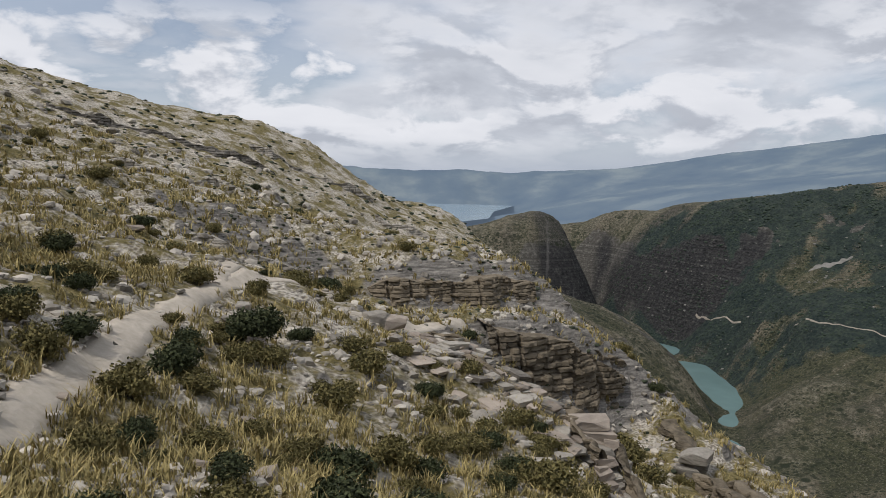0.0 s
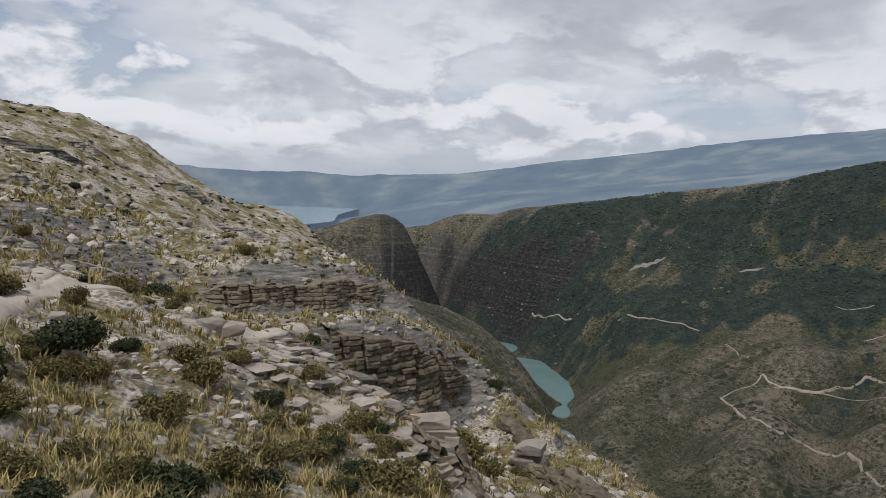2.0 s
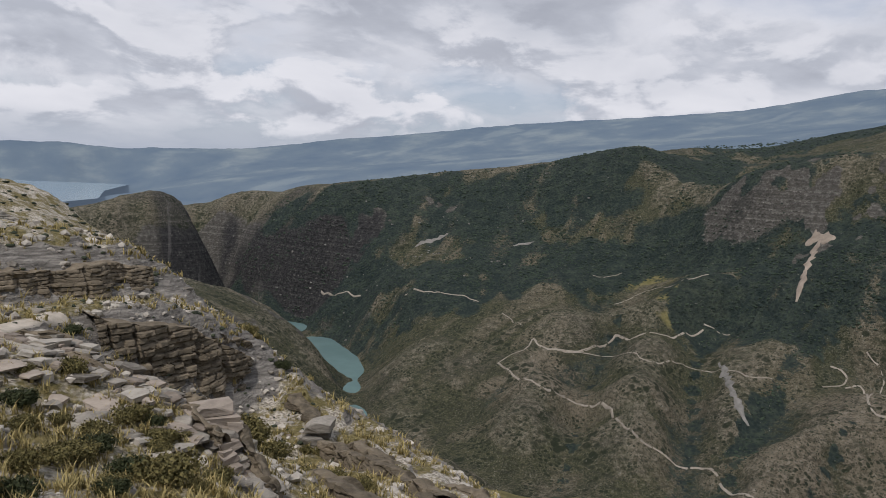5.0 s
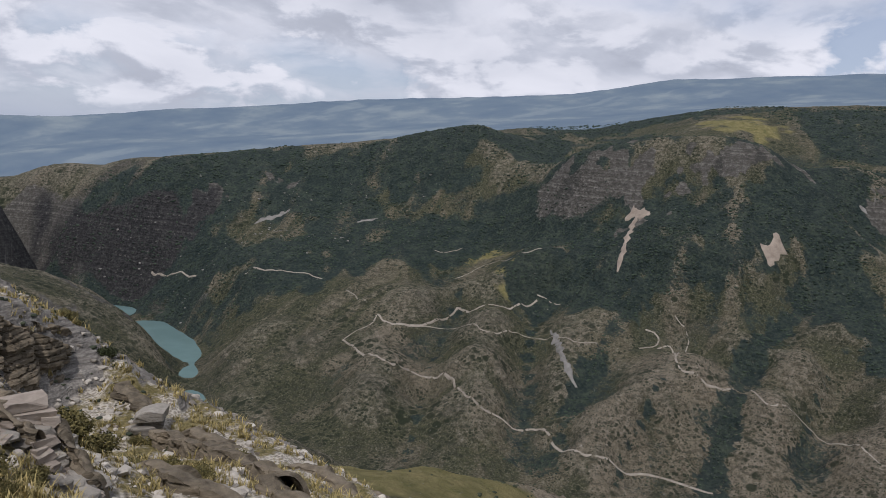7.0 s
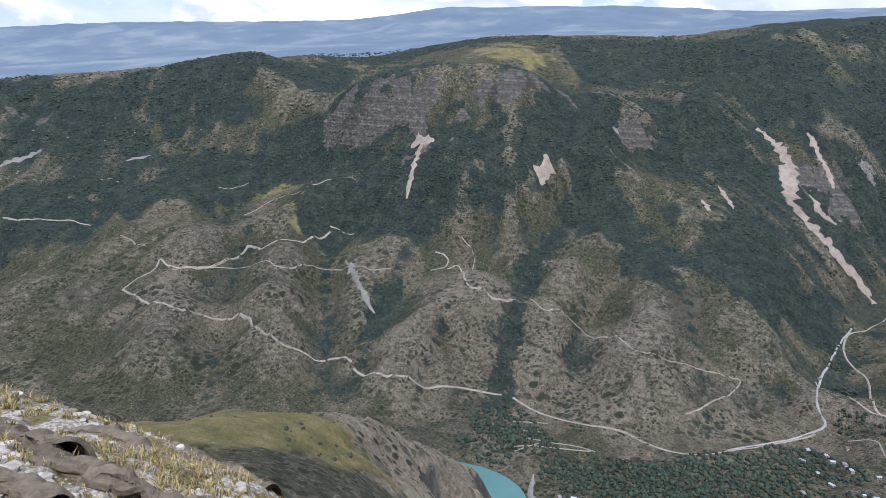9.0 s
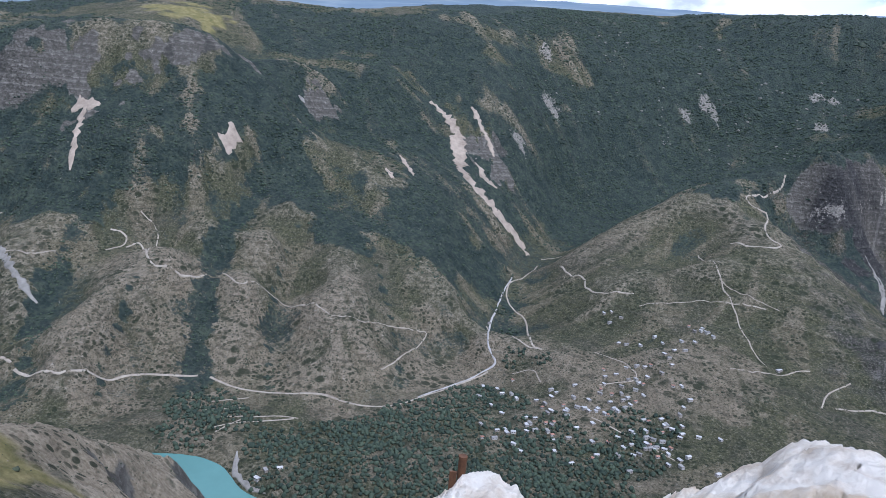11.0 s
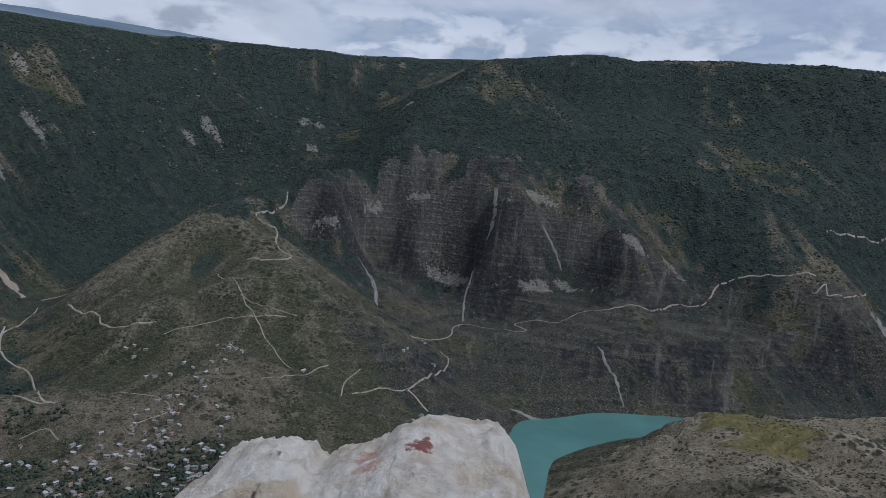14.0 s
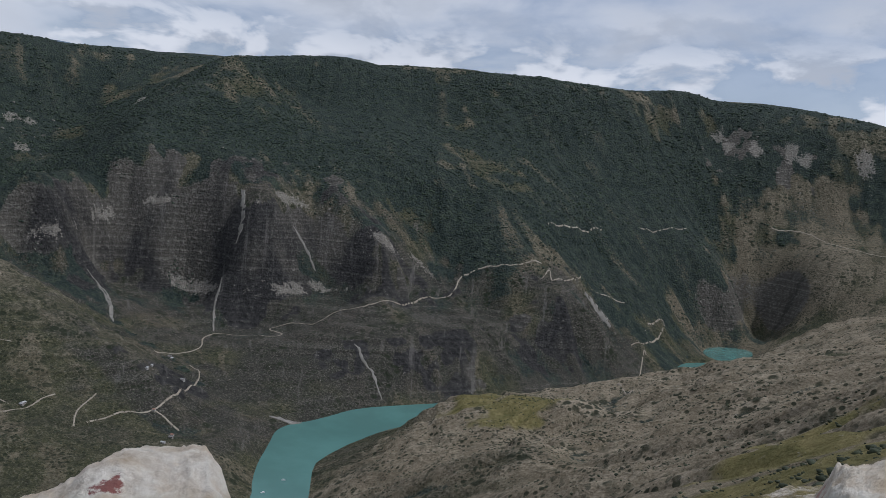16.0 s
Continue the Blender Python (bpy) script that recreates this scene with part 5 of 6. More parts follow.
def house(length, width, tall, wall, roof, gable):
    thing = new("house")
    bm = bmesh.new()
    box(bm, -length / 2, length / 2, -width / 2, width / 2, -3.0, tall)
    part("wall", bm, wall, thing)
    bm = bmesh.new()
    e, rise = 0.45, width * gable
    a = [bm.verts.new(p) for p in ((-length / 2 - e, -width / 2 - e, tall - 0.1), (length / 2 + e, -width / 2 - e, tall - 0.1), (length / 2 + e, 0, tall + rise), (-length / 2 - e, 0, tall + rise), (length / 2 + e, width / 2 + e, tall - 0.1), (-length / 2 - e, width / 2 + e, tall - 0.1))]
    for q in ((0, 1, 2, 3), (3, 2, 4, 5), (1, 4, 2), (0, 3, 5), (0, 5, 4, 1)):
        bm.faces.new([a[i] for i in q])
    part("roof", bm, roof, thing)
    for s in (-1, 1):
        for k in range(max(2, int(length / 3))):
            x = -length / 2 + length * (k + 0.5) / max(2, int(length / 3))
            bm = bmesh.new()
            box(bm, x - 0.5, x + 0.5, s * width / 2 - 0.06, s * width / 2 + 0.06, tall - 2.0, tall - 0.8)
            part("window", bm, PANE, thing)
    return thing


def build_village():
    rng = random.Random(5)
    kinds = []
    for k in range(7):
        w, r = WALLS[k % 2], ROOFS[(0, 0, 1, 0, 2, 1, 0)[k]]
        words = "village house with %s walls and %s roof" % (("whitewashed", "rough stone")[k % 2], ("bright zinc", "bright zinc", "dull grey", "bright zinc", "rusty red", "dull grey", "bright zinc")[k])
        h = house(rng.uniform(5, 8.5), rng.uniform(3.8, 5.2), rng.uniform(2.3, 3.8), w, r, rng.uniform(0.12, 0.25))
        kinds.append(tagged(h, words, "house", "houses of the village"))
    places = HOUSES_LOW + HOUSES_HIGH
    spare = [(x + rng.uniform(-42, 42), y + rng.uniform(-42, 42)) for x, y in HOUSES_LOW[:38] for k in range(3)]
    used = set()
    for i, (x, y) in enumerate(places + spare):
        z = height_at(x, y)
        if z < WATER + 3:
            continue
        m = pose(x, y, z + 0.4, 0, 0, rng.choice((20, 28, 110, 118, 60)) + rng.uniform(-8, 8))
        k = i % len(kinds)
        if k not in used:
            used.add(k)
            kinds[k].matrix_basis = m
        else:
            copy_thing(kinds[k], m)


build_village()


def leafage(name, dark, light, scale):
    mat, n = material(name)
    pos = n.add("ShaderNodeTexCoord").outputs["Object"]
    r = n.add("ShaderNodeNewGeometry").outputs["Random Per Island"]
    a = n.noise(pos, scale, 5, 0.7)
    col = n.ramp(n.math("ADD", n.math("MULTIPLY", a, 0.5), n.math("MULTIPLY", r, 0.5)), (0.2, dark), (0.8, light))
    finish(n, col, 0.8, a, 0.6, 0.8, 0.2)
    return mat


# crowns tinted cooler than real leaves: distance haze is put into the colour
HAZED_LEAVES = leafage("hazed_leaves", (0.020, 0.032, 0.025), (0.066, 0.088, 0.056), 0.25)
SCRUB = leafage("scrub_leaves", (0.03, 0.038, 0.022), (0.075, 0.085, 0.05), 0.3)
small_lumps = [lump(1, 0.42, k, 0.62) for k in range(5)]
full_lumps = [lump(2, 0.40, 20 + k, 0.9) for k in range(5)]


def on_ground(x, y, sink):
    return np.column_stack([x, y, ground_z(x, y) + sink])


def wild_places(count, seed, a0, a1, r0, r1):
    """Random places between two headings and two distances from the lookout."""
    rng = np.random.RandomState(seed)
    a, r = np.radians(a0 + (a1 - a0) * rng.rand(count)), r0 * np.exp(np.log(r1 / r0) * rng.rand(count))
    return r * np.sin(a), r * np.cos(a), rng


def build_woods():
    rng = np.random.RandomState(4)
    zones = [z for z in WOODS if math.hypot(z[0], z[1]) > 900]
    # as many crowns on a hillside far off as on a near one half its size
    pick = rng.choice(len(zones), size=72000, p=(lambda q: q / q.sum())(np.array([(z[2] / math.hypot(z[0], z[1])) ** 2 for z in zones])))
    z = np.array(zones, float)[pick]
    a, d = rng.rand(len(z)) * 6.283, np.sqrt(rng.rand(len(z))) * 1.0
    x, y = z[:, 0] + np.cos(a) * d * z[:, 2], z[:, 1] + np.sin(a) * d * z[:, 2]
    r = np.hypot(x, y)
    bare = np.vstack([smooth_line(l, 18) for _, l in (*ROADS, *SCREES)])
    bare_w = np.concatenate([np.full(len(smooth_line(l, 18)), h + 9) for h, l in (*ROADS, *SCREES)])
    near_bare = np.zeros(len(x), bool)
    for i in range(0, len(x), 5000):
        c = slice(i, i + 5000)
        near_bare[c] = ((x[c, None] - bare[:, 0]) ** 2 + (y[c, None] - bare[:, 1]) ** 2 < bare_w ** 2).any(1)
    patch = 0.5 + 0.9 * wobble(x, y, 60, 55) + 0.5 * wobble(x, y, 22, 56) + 0.6 * rng.rand(len(x))
    ok = (blob(x, y, CLEARED) < 0.4) & (blob(x, y, CRAGS) < 0.6) & (r > 1000) & (r < 4150) & ~(r > 3000 + 1000 * smooth(np.degrees(np.arctan2(x, y)), 88, 100)) & ~near_bare & (patch > 0.25) & (ground_z(x, y) > WATER + 3)
    x, y, r = x[ok], y[ok], r[ok]
    s = (1.5 + 2.4 * rng.rand(len(x)) ** 2) * (r / 1500) ** 0.8
    scatter("woods", small_lumps, on_ground(x, y, 0.4), s, HAZED_LEAVES, "dense dark green broadleaf woods on the slopes", "woods", 5)
    x, y = spread(5600, ORCHARDS, 6)
    rng = np.random.RandomState(7)
    keep = np.min(np.hypot(x[:, None] - np.array(HOUSES_LOW)[:, 0], y[:, None] - np.array(HOUSES_LOW)[:, 1]), 1) > 9
    x, y = x[keep], y[keep]
    s = 1.3 + 2.3 * rng.rand(len(x)) ** 2
    scatter("orchard_trees", full_lumps, on_ground(x, y, 1.4), s, HAZED_LEAVES, "leafy green orchard trees round the village", "trees", 8, 1.1)
    x, y = spread(1200, PALE_CRAGS, 21)
    rng = np.random.RandomState(22)
    near_peer = wobble(x, y, 90, 71) + 0.7 * wobble(x, y, 30, 72) > 0.1
    x, y = x[near_peer], y[near_peer]
    s = (1.2 + 4.0 * rng.rand(len(x)) ** 2.5) * np.hypot(x, y) / 2300
    ob = scatter("crag_rocks", [lump(1, 0.5, 90 + k, 0.7) for k in range(5)], on_ground(x, y, 0.3), s, SCREE_PALE, "pale rock outcrops scattered through the dark woods", "outcrops", 23)
    ob.data.polygons.foreach_set("use_smooth", np.zeros(len(ob.data.polygons), bool))
    x, y, rng = wild_places(2600, 14, -46, 20, 34, 150)
    s = (0.12 + 0.22 * rng.rand(len(x)) ** 2) * np.hypot(x, y) / 60
    scatter("scrub", small_lumps, on_ground(x, y, 0.02), s, SCRUB, "low cushions of grey-green scrub on the hill", "scrub", 15, 0.7)
    x, y = spread(26000, SCRUBLAND, 9, lambda x, y: (blob(x, y, WOODS) < 0.5) & (blob(x, y, CRAGS) < 0.7))
    rng = np.random.RandomState(10)
    clump = wobble(x, y, 70, 51) + 0.6 * wobble(x, y, 25, 52) + 0.5 * rng.rand(len(x)) > 0.05
    x, y = x[clump], y[clump]
    s = 0.7 + 1.7 * rng.rand(len(x)) ** 2.5
    u, v = spread(13000, DRY, 91)
    more = np.random.RandomState(92).rand(len(u))
    keep = wobble(u, v, 45, 53) + 0.5 * wobble(u, v, 18, 54) + 0.9 * more > 0.3
    x, y, s = np.append(x, u[keep]), np.append(y, v[keep]), np.append(s, (0.35 + 1.1 * more[keep] ** 3) * (0.5 + np.hypot(u, v)[keep] / 1600))
    scatter("scrub", small_lumps, on_ground(x, y, 0.3), s, SCRUB, "low dark bushes dotted over dry slopes", "scrub", 11, 0.8)


build_woods()


def boat(x, y, turn):
    """A small white excursion boat."""
    thing = tagged(new("boat"), "small white boat on turquoise water", "boat", "boats")
    thing.matrix_basis = pose(x, y, WATER, 0, 0, turn)
    paint = bpy.data.materials.get("boat_white") or grainy("boat_white", (0.62, 0.63, 0.64), (0.80, 0.80, 0.80), 2.0, 0.01, 0.4, 0.4)
    bm = bmesh.new()
    ring = [(-3.5, -1.2), (2.0, -1.2), (3.8, 0), (2.0, 1.2), (-3.5, 1.2)]
    low = [bm.verts.new((px * 0.85, py * 0.75, -0.4)) for px, py in ring]
    top = [bm.verts.new((px, py, 0.8)) for px, py in ring]
    bm.faces.new(low[::-1])
    bm.faces.new(top)
    for k in range(5):
        bm.faces.new((low[k], low[(k + 1) % 5], top[(k + 1) % 5], top[k]))
    part("hull", bm, paint, thing)
    bm = bmesh.new()
    box(bm, -2.2, 0.8, -0.9, 0.9, 0.8, 2.1)
    part("cabin", bm, paint, thing)


boat(797, -788, 40)
boat(786, -734, 70)


# ---- the near hillside ----
def at(heading, reach):
    """Plan coordinates from a compass heading and a distance from the lookout."""
    return reach * math.sin(radians(heading)), reach * math.cos(radians(heading))


PATH_DUST = grainy("path_dust", (0.34, 0.295, 0.225), (0.60, 0.53, 0.43), 3.5, 0.05)
LIMESTONE = grainy("weathered_limestone", (0.085, 0.075, 0.06), (0.50, 0.455, 0.375), 2.6, 0.10, per="object", stretch=(1, 1, 3.0), laid=True)
PINKSTONE = grainy("fresh_limestone", (0.13, 0.105, 0.08), (0.47, 0.40, 0.32), 2.4, 0.08, per="object", stretch=(1, 1, 2.0), laid=True)
RUBBLE = grainy("rubble", (0.13, 0.116, 0.092), (0.64, 0.58, 0.48), 3.0, 0.05, per="island")
DRY_GRASS = leafage("dry_grass", (0.13, 0.112, 0.042), (0.54, 0.43, 0.18), 0.55)
OLIVE = leafage("shrub_leaves", (0.065, 0.06, 0.02), (0.24, 0.20, 0.075), 1.2)
DARK_LEAF = leafage("dark_shrub_leaves", (0.028, 0.036, 0.015), (0.085, 0.095, 0.04), 1.2)
BARK = grainy("bark", (0.05, 0.04, 0.03), (0.13, 0.11, 0.09), 9.0, 0.01)

ribbon("path", [at(296, 6), at(318, 9.4), at(326.6, 13), at(331, 16), at(335.3, 20), at(341.5, 27), at(345.5, 30.5), at(349.5, 32), at(353, 32.5), at(357, 36), at(1, 40)], 0.47, 0.05, PATH_DUST, "trodden pale dirt path along the slope", "path", 0.3, 0.4, 4)
ribbon("path", [at(341, 27.4), at(343, 31.5), at(347.5, 36), at(351, 39)], 0.45, 0.05, PATH_DUST, "trodden pale dirt path along the slope", "path", 0.3, 0.4, 4)
ribbon("path", [at(350, 62), at(354, 66), at(357.5, 66), at(1, 64)], 0.35, 0.06, PATH_DUST, "faint goat track across the hill", "path", 0.4, 0.6, 2)


def stone_mesh(name, seed, mat, bevel=0.10):
    """A broken block, one unit long, with chipped corners and worn edges."""
    rng = random.Random(seed)
    bm = bmesh.new()
    box(bm, -0.5, 0.5, -0.5, 0.5, -0.5, 0.5)
    for v in bm.verts:
        v.co += Vector([rng.uniform(-0.20, 0.10) * (1 if c > 0 else -1) for c in v.co])
    for k in range(5):      # knock off corners
        n = Vector([rng.uniform(-1, 1) for c in range(3)]).normalized()
        cut = bmesh.ops.bisect_plane(bm, geom=bm.verts[:] + bm.edges[:] + bm.faces[:], plane_co=n * rng.uniform(0.43, 0.60), plane_no=n, clear_outer=True)
        bmesh.ops.holes_fill(bm, edges=[e for e in bm.edges if e.is_boundary])
    bmesh.ops.bevel(bm, geom=bm.edges[:], offset=bevel * 0.5, segments=1, affect="EDGES")
    for v in bm.verts:
        v.co += Vector([rng.uniform(-0.03, 0.03) for k in range(3)])
    bmesh.ops.triangulate(bm, faces=bm.faces[:])
    return mesh_from(bm, name, mat)


STONES = [stone_mesh("stone", k, LIMESTONE, 0.07 + 0.02 * (k % 3)) for k in range(9)]
PINKS = [stone_mesh("stone", 30 + k, PINKSTONE, 0.06) for k in range(5)]


def lay(parent, me, x, y, z, size, turn, tilt=(0, 0)):
    ob = new("stone", me)
    ob.parent = parent
    ob.matrix_basis = pose(x, y, z, tilt[0], tilt[1], turn) @ Matrix.Diagonal((*size, 1))
    return ob


def along(line, s):
    """The point at the share s of a line of (x, y, z)."""
    p = np.array(line, float)
    d = np.append(0, np.cumsum(np.hypot(*np.diff(p[:, :2], axis=0).T)))
    return np.array([np.interp(s * d[-1], d, p[:, k]) for k in range(3)]), d[-1]


CLIFF = grainy("bedded_limestone", (0.028, 0.023, 0.015), (0.33, 0.27, 0.185), 1.5, 0.14, stretch=(1, 1, 4.0), laid=True)


def crag(name, label, foot, rim, bed, rough, cap, mat, seed, lean=0.5):
    """A natural rock face: thin beds broken into blocks, with joints, buttresses and an uneven top that runs back into the hill."""
    total = along(foot, 1)[1]
    ns = min(520, int(total / 0.09))
    a = np.array([along(foot, k / (ns - 1))[0] for k in range(ns)])
    b = np.array([along(rim, k / (ns - 1))[0] for k in range(ns)])
    run = np.linspace(0, total, ns)
    t = np.gradient(a[:, :2], axis=0)
    t /= np.hypot(t[:, 0], t[:, 1])[:, None] + 1e-9
    out = np.stack([t[:, 1], -t[:, 0]], 1)
    out *= np.sign(np.sum(out * -a[:, :2], 1))[:, None]
    b[:, 2] += 0.30 * wobble(run, run * 0, 2.4, seed) + 0.18 * wobble(run, run * 0, 0.8, seed + 1)
    nh = max(10, int(np.max(b[:, 2] - a[:, 2] + 0.7) / 0.06))
    h = np.linspace(0, 1, nh)[None]
    z = a[:, 2:3] - 0.7 + (b[:, 2:3] - a[:, 2:3] + 0.7) * h
    s = np.repeat(run[:, None], nh, 1)
    q = z / bed + 0.35 * wobble(s, z, 2.5, seed + 2)
    k = np.floor(q)
    f = q - k
    span = 0.5 + 0.5 * (lattice(k, k * 0, seed + 3) + 1)
    c = (s + 3 * lattice(k, k * 0 + 1, seed + 4)) / span + 0.2 * wobble(s, z, 0.5, seed + 5)
    g = c - np.floor(c)
    block = lattice(k, np.floor(c), seed + 6)
    joint = np.maximum(1 - np.minimum(f, 1 - f) / 0.16, 1 - np.minimum(g, 1 - g) * span / 0.07)
    push = rough * (0.75 * block + 0.28 * lattice(k, k * 0 + 2, seed + 7)) - 0.6 * rough * np.clip(joint, 0, 1)
    push += 2.2 * rough * wobble(s, z * 0.25, 2.3, seed + 8) - 1.3 * rough * smooth(np.abs(wobble(s, z * 0.15, 1.3, seed + 12)), 0.22, 0.0) + 0.07 * wobble(s, z, 0.22, seed + 9) + 0.12 * wobble(s, z, 0.6, seed + 13)
    push *= 1 - 0.35 * h
    p = a[:, None, :2] + (b - a)[:, None, :2] * (h * lean)[..., None] + out[:, None, :] * push[..., None]
    face = np.concatenate([p, z[..., None]], 2)
    # the top runs back and dips into the ground
    back = np.linspace(0, 1, 9)[1:]
    tops = []
    for m in back:
        xy = p[:, -1] - out * (cap * m)
        zz = b[:, 2] + 0.05 * wobble(xy[:, 0], xy[:, 1], 0.35, seed + 10) + 0.10 * wobble(xy[:, 0], xy[:, 1], 1.1, seed + 11)
        tops.append(np.column_stack([xy, zz * (1 - m ** 3) + (ground_z(xy[:, 0], xy[:, 1]) - 0.3) * m ** 3]))
    grid = np.concatenate([face, np.stack(tops, 1)], 1)
    n1, n2 = grid.shape[:2]
    i = np.arange(n1 * n2).reshape(n1, n2)
    faces = np.stack([i[:-1, :-1], i[1:, :-1], i[1:, 1:], i[:-1, 1:]], -1).reshape(-1, 4)
    return tagged(new(name, raw_mesh(name, grid.reshape(-1, 3), faces, mat)), label, "rock face", kind="structure")


crag("cliff_upper", "dark weathered limestone cliff in thin level beds", LINES["cliff_high_foot"], LINES["cliff_high_rim"], 0.26, 0.34, 2.2, CLIFF, 11)
crag("cliff_lower", "broken limestone cliff of stacked beds above the gorge", LINES["cliff_low_foot"], LINES["cliff_low_rim"][1:6], 0.34, 0.42, 3.0, CLIFF, 31, 0.3)
crag("cliff_edge", "rough bedded rock along the falling edge of the hill", [(x * 0.97, y * 0.97, z - 3.2) for x, y, z in LINES["cliff_low_rim"][4:]], LINES["cliff_low_rim"][4:], 0.42, 0.32, 2.0, CLIFF, 51)
crag("cliff_rib", "low weathered rock rib on the steep slope", [(x * 0.965, y * 0.965, z - 1.5) for x, y, z in LINES["rib"]], LINES["rib"], 0.35, 0.30, 1.6, CLIFF, 71)


def on_line(line, share, up):
    return [(x * share, y * share, height_at(x * share, y * share) + up) for x, y, z in line]


for k, (share, tall, first, last) in enumerate(((1.00, 0.30, 0, 7), (0.94, 0.22, 1, 6))):
    part_line = LINES["slab_edge"][first:last]
    crag("rock_ledge", "weathered limestone ledge stepping across the terrace", on_line(part_line, share * 0.985, -0.2), on_line(part_line, share, tall), 0.2, 0.26, 0.5, CLIFF, 100 + 20 * k)


def ledge_blocks():
    """Flat slabs broken along the ledges of the terrace, in short steps."""
    rng = random.Random(77)
    thing = tagged(new("rock_ledge"), "broken pale and pinkish limestone slabs along the terrace edge", "rock face", kind="structure")
    line = LINES["slab_edge"]
    for share, step, count in ((1.0, 0.34, 46), (0.955, 0.22, 34), (0.91, 0.14, 26), (1.05, 0.1, 30), (0.86, 0.1, 18), (0.80, 0.08, 14)):
        for j in range(count):
            s = (j + rng.uniform(-0.4, 0.4)) / count * 0.86
            p, total = along(line, min(max(s, 0), 1))
            q, _ = along(line, min(max(s, 0), 1) + 0.02)
            turn = math.degrees(math.atan2(q[1] - p[1], q[0] - p[0]))
            w = rng.uniform(0.35, 0.8) + 0.5 * rng.random() ** 3
            d, t = w * rng.uniform(0.55, 0.85), rng.uniform(0.12, 0.30)
            out = share + rng.uniform(-0.012, 0.012)
            x, y = p[0] * out, p[1] * out
            z = height_at(x, y) + step * rng.uniform(0.2, 1.1) + 0.02
            me = rng.choice(PINKS if rng.random() < 0.35 else STONES)
            lay(thing, me, x, y, z, (w, d, t), turn + rng.uniform(-14, 14), (rng.uniform(-7, 7), rng.uniform(-7, 7)))
            if step > 0.2:
                lay(thing, rng.choice(STONES), x + rng.uniform(-0.1, 0.1), y + rng.uniform(-0.1, 0.1), z - t * 0.9, (w * 0.95, d, t * 1.2), turn + rng.uniform(-14, 14), (rng.uniform(-4, 4), 0))


for k, (line, tall) in enumerate((([(20.5, 38), (23, 34.5), (26, 31), (28, 28.5), (31, 25.5)], 1.5), ([(29, 24.5), (32, 23), (35, 21.6), (38, 21), (41, 20.5)], 1.3), ([(19, 26), (22, 23), (25.5, 21.5), (29, 19.5)], 1.1), ([(34, 17), (38, 15.5), (43, 14.5), (48, 14)], 0.9))):
    ends = [(*at(a, r + (0.5, -0.4, 0.2)[j % 3]), 0) for j, (a, r) in enumerate(line)]
    crag("brink_crag", "rough bedded limestone breaking off above the gorge", on_line(ends, 0.955, -0.3), on_line(ends, 1.0, tall * 0.55), 0.34, 0.34, 1.3, CLIFF, 500 + 20 * k, 0.6)


ledge_blocks()
for k, (a0, a1, r0, r1, tall) in enumerate(((-20, -8, 42, 44, 0.8), (-42, -30, 34, 36, 0.7), (-34, -18, 58, 62, 1.0), (-12, 0, 68, 74, 1.1), (-30, -14, 80, 86, 1.2), (-16, -6, 95, 100, 1.5), (-6, 2, 88, 92, 1.6), (-44, -33, 52, 56, 1.0))):
    line = [(*at(a0 + (a1 - a0) * j / 6, r0 + (r1 - r0) * j / 6 + (0.6, -0.5, 0.3)[j % 3]), 0) for j in range(7)]
    crag("outcrop", "weathered grey limestone band across the dry hill", on_line(line, 0.988, -0.2), on_line(line, 1.0, tall * 0.42), 0.3, 0.30, 1.2, LIMESTONE, 300 + 20 * k)


def loose_blocks():
    """Fallen stones below the faces and over the hill."""
    rng = random.Random(8)
    hill = tagged(new("fallen_stones"), "fallen grey limestone blocks on the slope", "stones", kind="structure")
    for k in range(240):
        a, r = rng.uniform(-44, 30), 11 * math.exp(rng.uniform(0, 1.9))
        if a > 14 and r < 20:
            continue
        x, y = at(a, r)
        w = rng.uniform(0.15, 0.35) + 0.5 * rng.random() ** 4
        lay(hill, rng.choice(PINKS if rng.random() < 0.25 else STONES), x, y, height_at(x, y) + w * 0.12, (w, w * rng.uniform(0.5, 0.9), w * rng.uniform(0.35, 0.6)), rng.uniform(0, 360), (rng.uniform(-15, 15), rng.uniform(-15, 15)))


loose_blocks()


def rock_pile(label, heading, reach, blocks, seed):
    """A few blocks standing on one another."""
    rng = random.Random(seed)
    x, y = at(heading, reach)
    thing = tagged(new("rock"), label, "rock")
    thing.location = (x, y, height_at(x, y))
    for dx, dy, dz, sx, sy, sz, pink in blocks:
        lay(thing, rng.choice(PINKS if pink else STONES), dx, dy, dz, (sx, sy, sz), -heading + rng.uniform(-8, 8), (rng.uniform(-3, 3), rng.uniform(-3, 3)))


rock_pile("blocky pale pink limestone stack on the terrace edge", 11.2, 22.6, [(0.1, 0, 0.68, 1.25, 0.9, 0.4, 1), (0.25, -0.05, 0.28, 1.3, 1.1, 0.5, 1), (-0.75, -0.1, 0.2, 0.7, 0.8, 0.75, 0), (0.6, -0.2, -0.2, 1.2, 1.0, 0.6, 1), (-0.4, -0.2, -0.3, 1.0, 1.0, 0.6, 0), (0.75, -0.5, 0.15, 0.6, 0.6, 0.4, 1)], 1)
rock_pile("grey boulder perched on the falling slope", 20.5, 39.5, [(0, 0, 0.85, 1.7, 1.3, 0.7, 0), (0.1, 0.1, 0.3, 1.4, 1.2, 0.7, 0), (-0.6, 0, 0.0, 1.2, 1.2, 0.7, 0)], 2)
